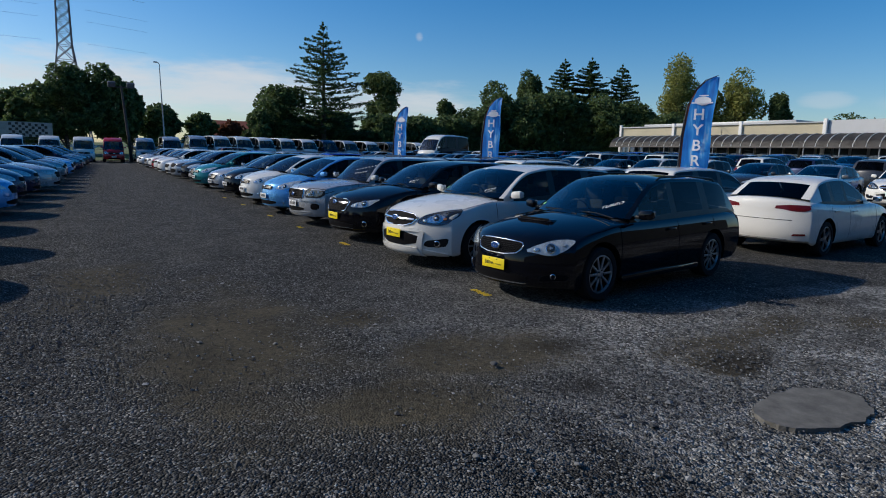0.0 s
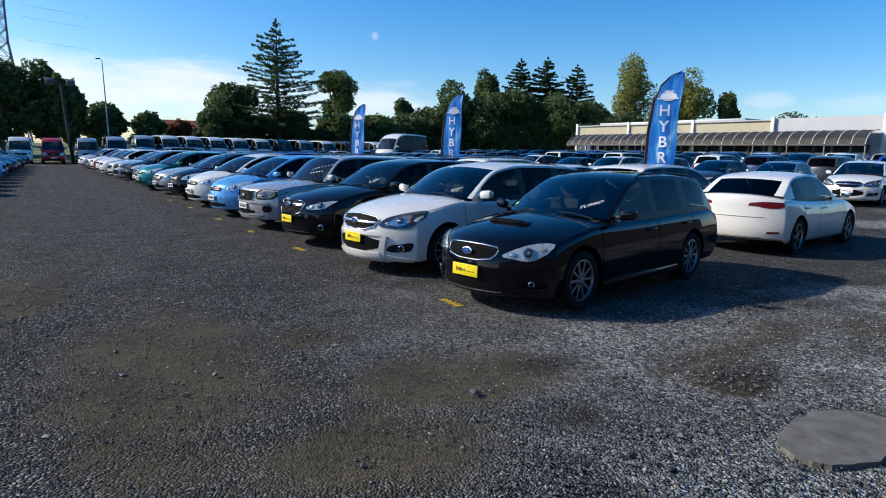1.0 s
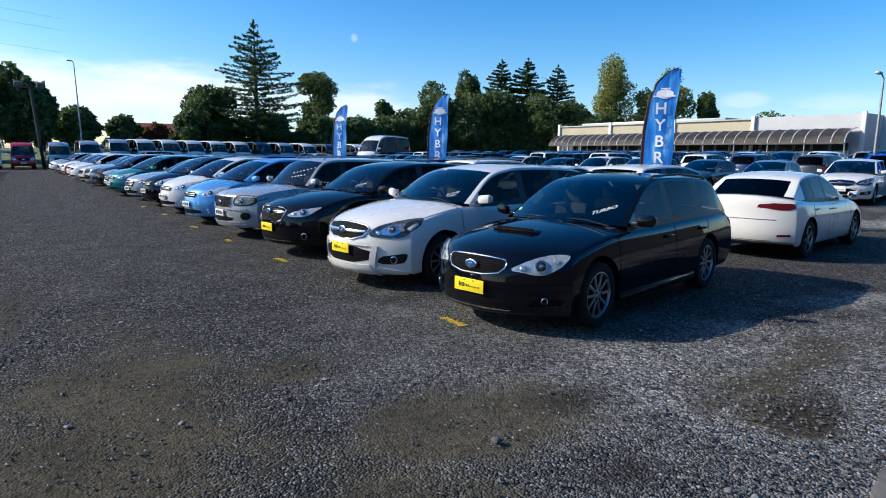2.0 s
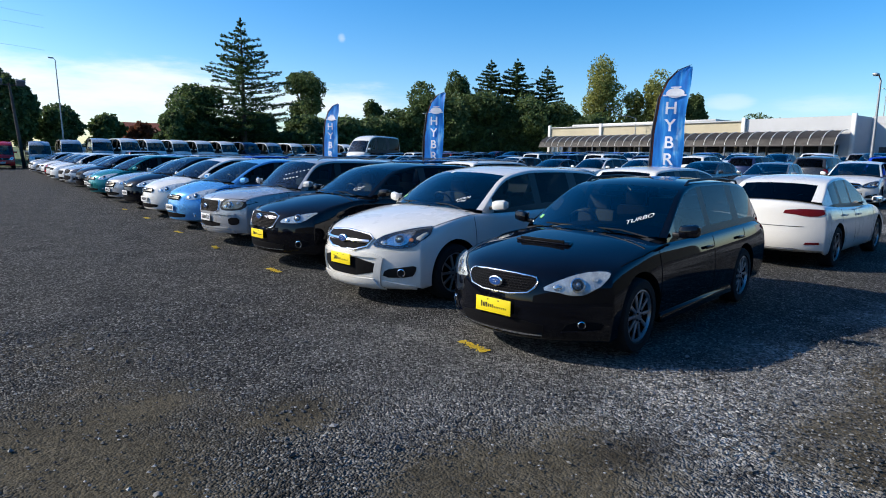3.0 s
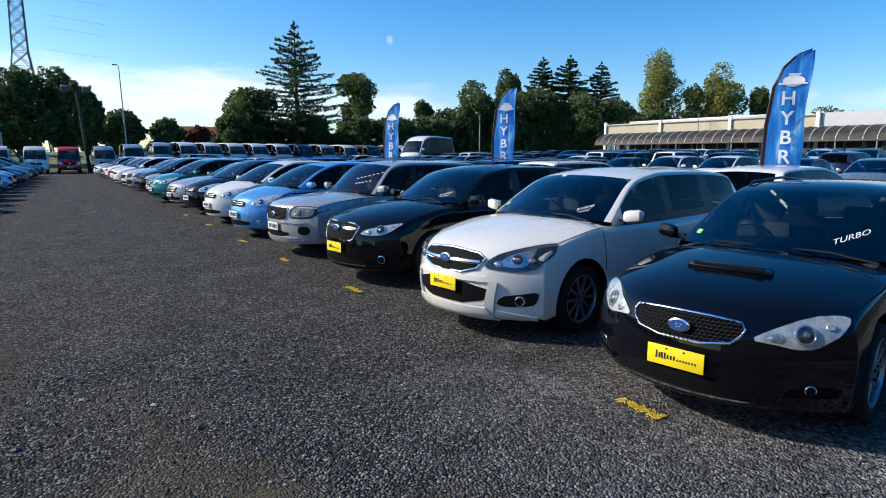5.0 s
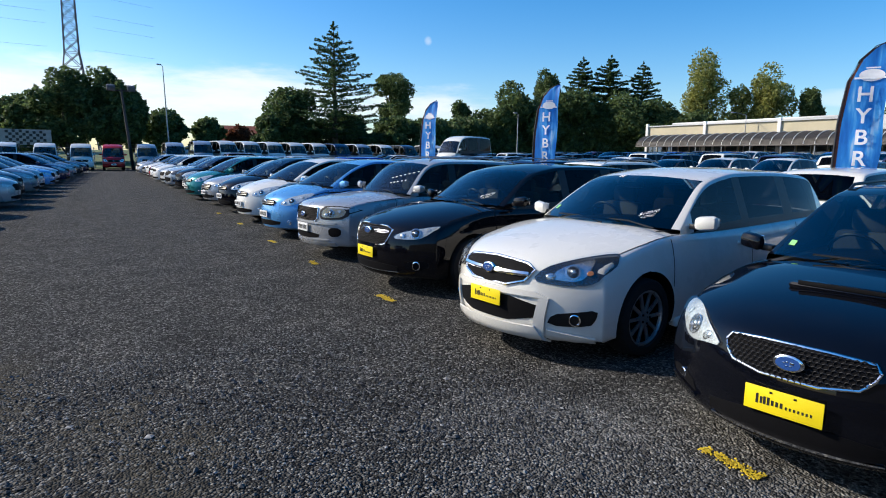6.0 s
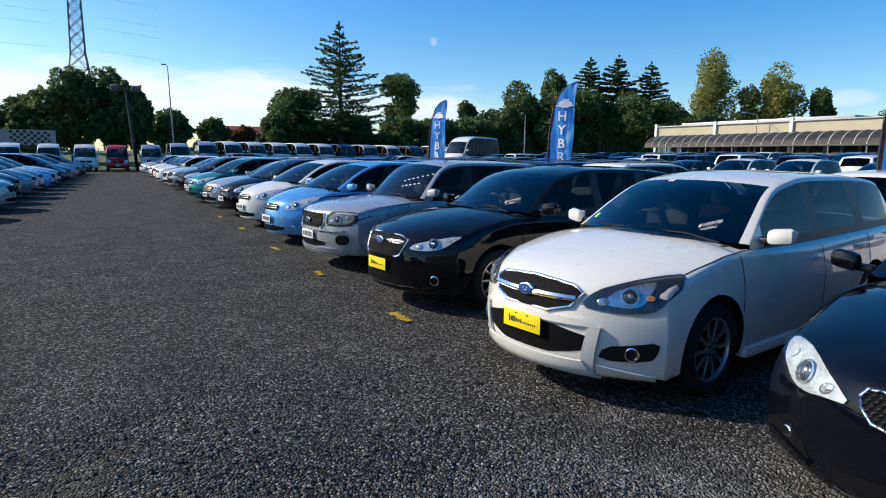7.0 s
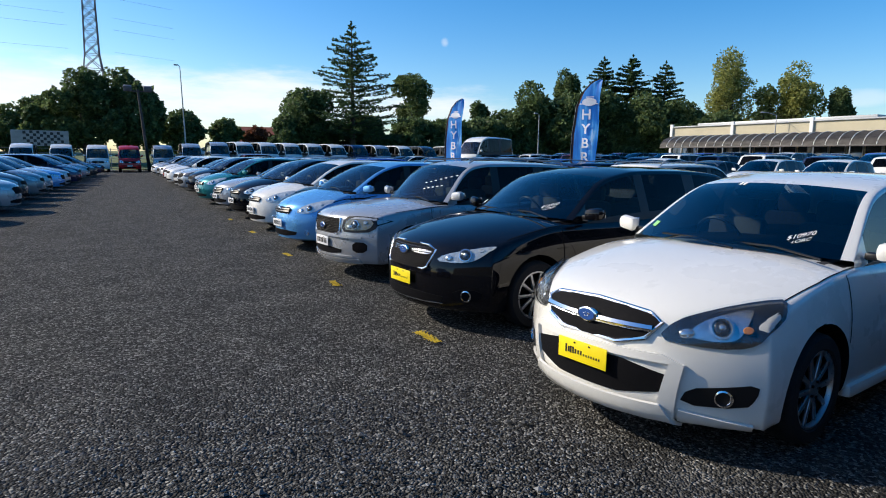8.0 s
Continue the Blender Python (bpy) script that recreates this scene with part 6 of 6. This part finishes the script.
def verge():
    bm = bmesh.new()
    bmesh.ops.create_grid(bm, x_segments=60, y_segments=8, size=0.5)
    for v in bm.verts:
        v.co.x, v.co.y = 20 + v.co.x * 220, 85 + v.co.y * 38
        v.co.z = 0.012 + 0.5 * max(0.0, min(1.0, (v.co.x - 3.5) / 8.0)) + max(0, (v.co.y - 67)) * 0.048 * (1 + 0.3 * noise.noise((v.co.x * 0.1, v.co.y * 0.1, 0)))
    ob = new("grass_verge", mesh_from(bm, "grass_verge", [M["grass"]], 60))
    tagged(ob, "rough green grass verge under the boundary trees", "grass", kind="structure")


verge()


def sign():
    t = empty("sign_board")
    bm = bmesh.new()
    box(bm, 0, 0, 2.75, 4.4, 0.08, 1.4, 0.01)
    part("panel", bm, M["concrete"], t, "grey panel", 0)
    bm = bmesh.new()
    for i in range(12):
        for j in range(5):
            if (i + j) % 2 == 0:
                box(bm, -1.2 + i * 0.26, -0.045, 2.2 + j * 0.26 + 0.06 * math.sin(i * 0.6), 0.24, 0.01, 0.24)
    tagged(part("chequers", bm, M["ink"], t, "black chequer squares", 0), kind="stuff")
    for x in (-2.1, 2.1):
        bm = bmesh.new()
        tube(bm, [(x, 0.1, 0), (x, 0.1, 3.4)], 0.07, 8)
        part("post", bm, M["galv"], t)
    t.matrix_basis = pose(-4.0, 71.0, 0, 0, 0, 4)
    tagged(t, "large pale sign board with a black chequered pattern", "sign")


sign()


def house():
    t = empty("house")
    bm = bmesh.new()
    box(bm, 0, 0, 1.8, 9, 7, 3.6)
    part("wall", bm, M["cream"], t, smooth=0)
    bm = bmesh.new()
    v = [bm.verts.new(p) for p in ((-5, -4, 3.5), (5, -4, 3.5), (5, 4, 3.5), (-5, 4, 3.5), (-3, 0, 5.9), (3, 0, 5.9))]
    for f in ((0, 1, 5, 4), (1, 2, 5), (2, 3, 4, 5), (3, 0, 4), (3, 2, 1, 0)):
        bm.faces.new([v[i] for i in f])
    part("roof", bm, M["brick_roof"], t, "red tiled hip roof", 0)
    for x in (-2.5, 2.0):
        bm = bmesh.new()
        box(bm, x, -3.52, 1.9, 1.6, 0.08, 1.2, 0.01)
        part("window", bm, M["shopglass"], t)
    t.matrix_basis = pose(21.5, 103, 0, 0, 0, -12)
    tagged(t, "far house with a red tiled hip roof among trees", "house")


house()


# ---------------------------------------------------------------- marks and loose stones on the yard
def yellow_marks():
    rr = random.Random(9)
    for x, y, ln, a in ((3.98, 5.19, 0.32, 88), (3.92, 9.03, 0.34, 92), (3.91, 11.35, 0.30, 85), (3.93, 13.6, 0.3, 95), (4.0, 16.5, 0.3, 90), (4.0, 19.0, 0.3, 88)):
        bm = bmesh.new()
        for k in range(300):
            u, w_ = rr.uniform(-0.5, 0.5) * ln, rr.gauss(0, 0.020)
            s = rr.uniform(0.003, 0.0075)
            box(bm, u, w_, 0.008, s * 1.5, s, 0.005)
        ob = new("paint_mark", mesh_from(bm, "paint_mark", [M["yellow_paint"]], 0))
        ob.matrix_basis = pose(x, y, 0, 0, 0, a)
        tagged(ob, "worn yellow bay mark sprayed on the gravel", "paint mark", "bay marks", kind="stuff")


yellow_marks()


def concrete_patch():
    bm = bmesh.new()
    ring = chaikin([(3.70, 1.92), (3.60, 1.66), (3.78, 1.54), (4.22, 1.44), (4.50, 1.55), (4.62, 1.75), (4.30, 1.98)], 3)
    # a crumbled, uneven edge
    ring = [(x + 0.05 * noise.noise((x * 6, y * 6, 0)) + 0.02 * noise.noise((x * 31, y * 31, 2)), y + 0.05 * noise.noise((x * 6, y * 6, 5)) + 0.02 * noise.noise((x * 31, y * 31, 7))) for x, y in ring]
    top = [bm.verts.new((x, y, 0.012 + 0.006 * noise.noise((x * 3, y * 3, 1)))) for x, y in ring]
    bot = [bm.verts.new((x, y, -0.03)) for x, y in ring]
    bm.faces.new(top)
    for i in range(len(top)):
        j = (i + 1) % len(top)
        bm.faces.new((bot[i], bot[j], top[j], top[i]))
    ob = new("concrete_patch", mesh_from(bm, "concrete_patch", [M["patch"]], 0))
    tagged(ob, "thin broken concrete patch set in the gravel", "concrete patch")


concrete_patch()


def loose_gravel():
    rng = np.random.default_rng(4)
    n = 50000
    # denser close to the lane's near end
    y = 0.7 + 7.5 * rng.uniform(0, 1, n) ** 1.5
    x = rng.uniform(-0.8, 7.5, n)
    keep = ~((x > 3.8) & (y > 4.2))
    for bx, by, rx, ry in ((1.3, 4.6, 0.8, 2.0), (1.8, 3.0, 0.8, 0.7), (3.0, 3.5, 1.1, 0.5), (3.15, 2.7, 0.35, 0.22), (4.05, 1.72, 0.5, 0.28)):
        keep &= ~((((x - bx) / rx) ** 2 + ((y - by) / ry) ** 2 < 1) & (rng.uniform(0, 1, n) < 0.75))
    x, y = x[keep], y[keep]
    n = len(x)
    s = rng.uniform(0.005, 0.012, n) * (1 + 0.9 * (rng.uniform(0, 1, n) > 0.985))
    ico = np.array([(1, 0, 0), (-1, 0, 0), (0, 1, 0), (0, -1, 0), (0, 0, 1), (0.25, 0.2, -1)], float)
    fac = np.array([(0, 2, 4), (2, 1, 4), (1, 3, 4), (3, 0, 4), (2, 0, 5), (1, 2, 5), (3, 1, 5), (0, 3, 5)])
    v = ico[None] * rng.uniform(0.6, 1.25, (n, 6, 1)) * s[:, None, None] * np.stack([rng.uniform(0.8, 1.4, n), rng.uniform(0.8, 1.4, n), rng.uniform(0.5, 0.8, n)], 1)[:, None, :]
    a = rng.uniform(0, 6.28, n)
    ca, sa = np.cos(a)[:, None], np.sin(a)[:, None]
    vx = v[..., 0] * ca - v[..., 1] * sa + x[:, None]
    vy = v[..., 0] * sa + v[..., 1] * ca + y[:, None]
    vz = v[..., 2] + (s * 0.15)[:, None] - 0.004
    verts = np.stack([vx, vy, vz], -1).reshape(-1, 3)
    faces = (fac[None] + 6 * np.arange(n)[:, None, None]).reshape(-1, 3)
    me = bpy.data.meshes.new("loose_gravel")
    me.from_pydata(verts.tolist(), [], faces.tolist())
    me.materials.append(M["stone"])
    tagged(new("loose_gravel", me), "loose grey gravel chips over the yard", "gravel", kind="stuff")


loose_gravel()
for sx, sy, ss in ((2.77, 3.26, 0.028), (1.9, 2.2, 0.02), (2.3, 1.9, 0.018), (3.3, 2.3, 0.02), (1.5, 4.4, 0.02)):
    bm = bmesh.new()
    bmesh.ops.create_icosphere(bm, subdivisions=2, radius=ss)
    for v in bm.verts:
        v.co *= 1 + 0.4 * noise.noise(v.co * 60 + Vector((sx, sy, 0)))
        v.co.z *= 0.6
    ob = new("stone", mesh_from(bm, "stone", [M["stone"]], 50))
    ob.matrix_basis = pose(sx, sy, ss * 0.3)
    tagged(ob, "single larger grey stone lying on the gravel", "stone", "larger stones")

# ---------------------------------------------------------------- the plan brought to metres
for ob in list(scene.objects):
    if ob.parent is None and ob.type in ('MESH', 'EMPTY') and ob.get("category") not in ("car", "van"):
        ob.matrix_basis = Matrix.Scale(PLAN, 4) @ ob.matrix_basis
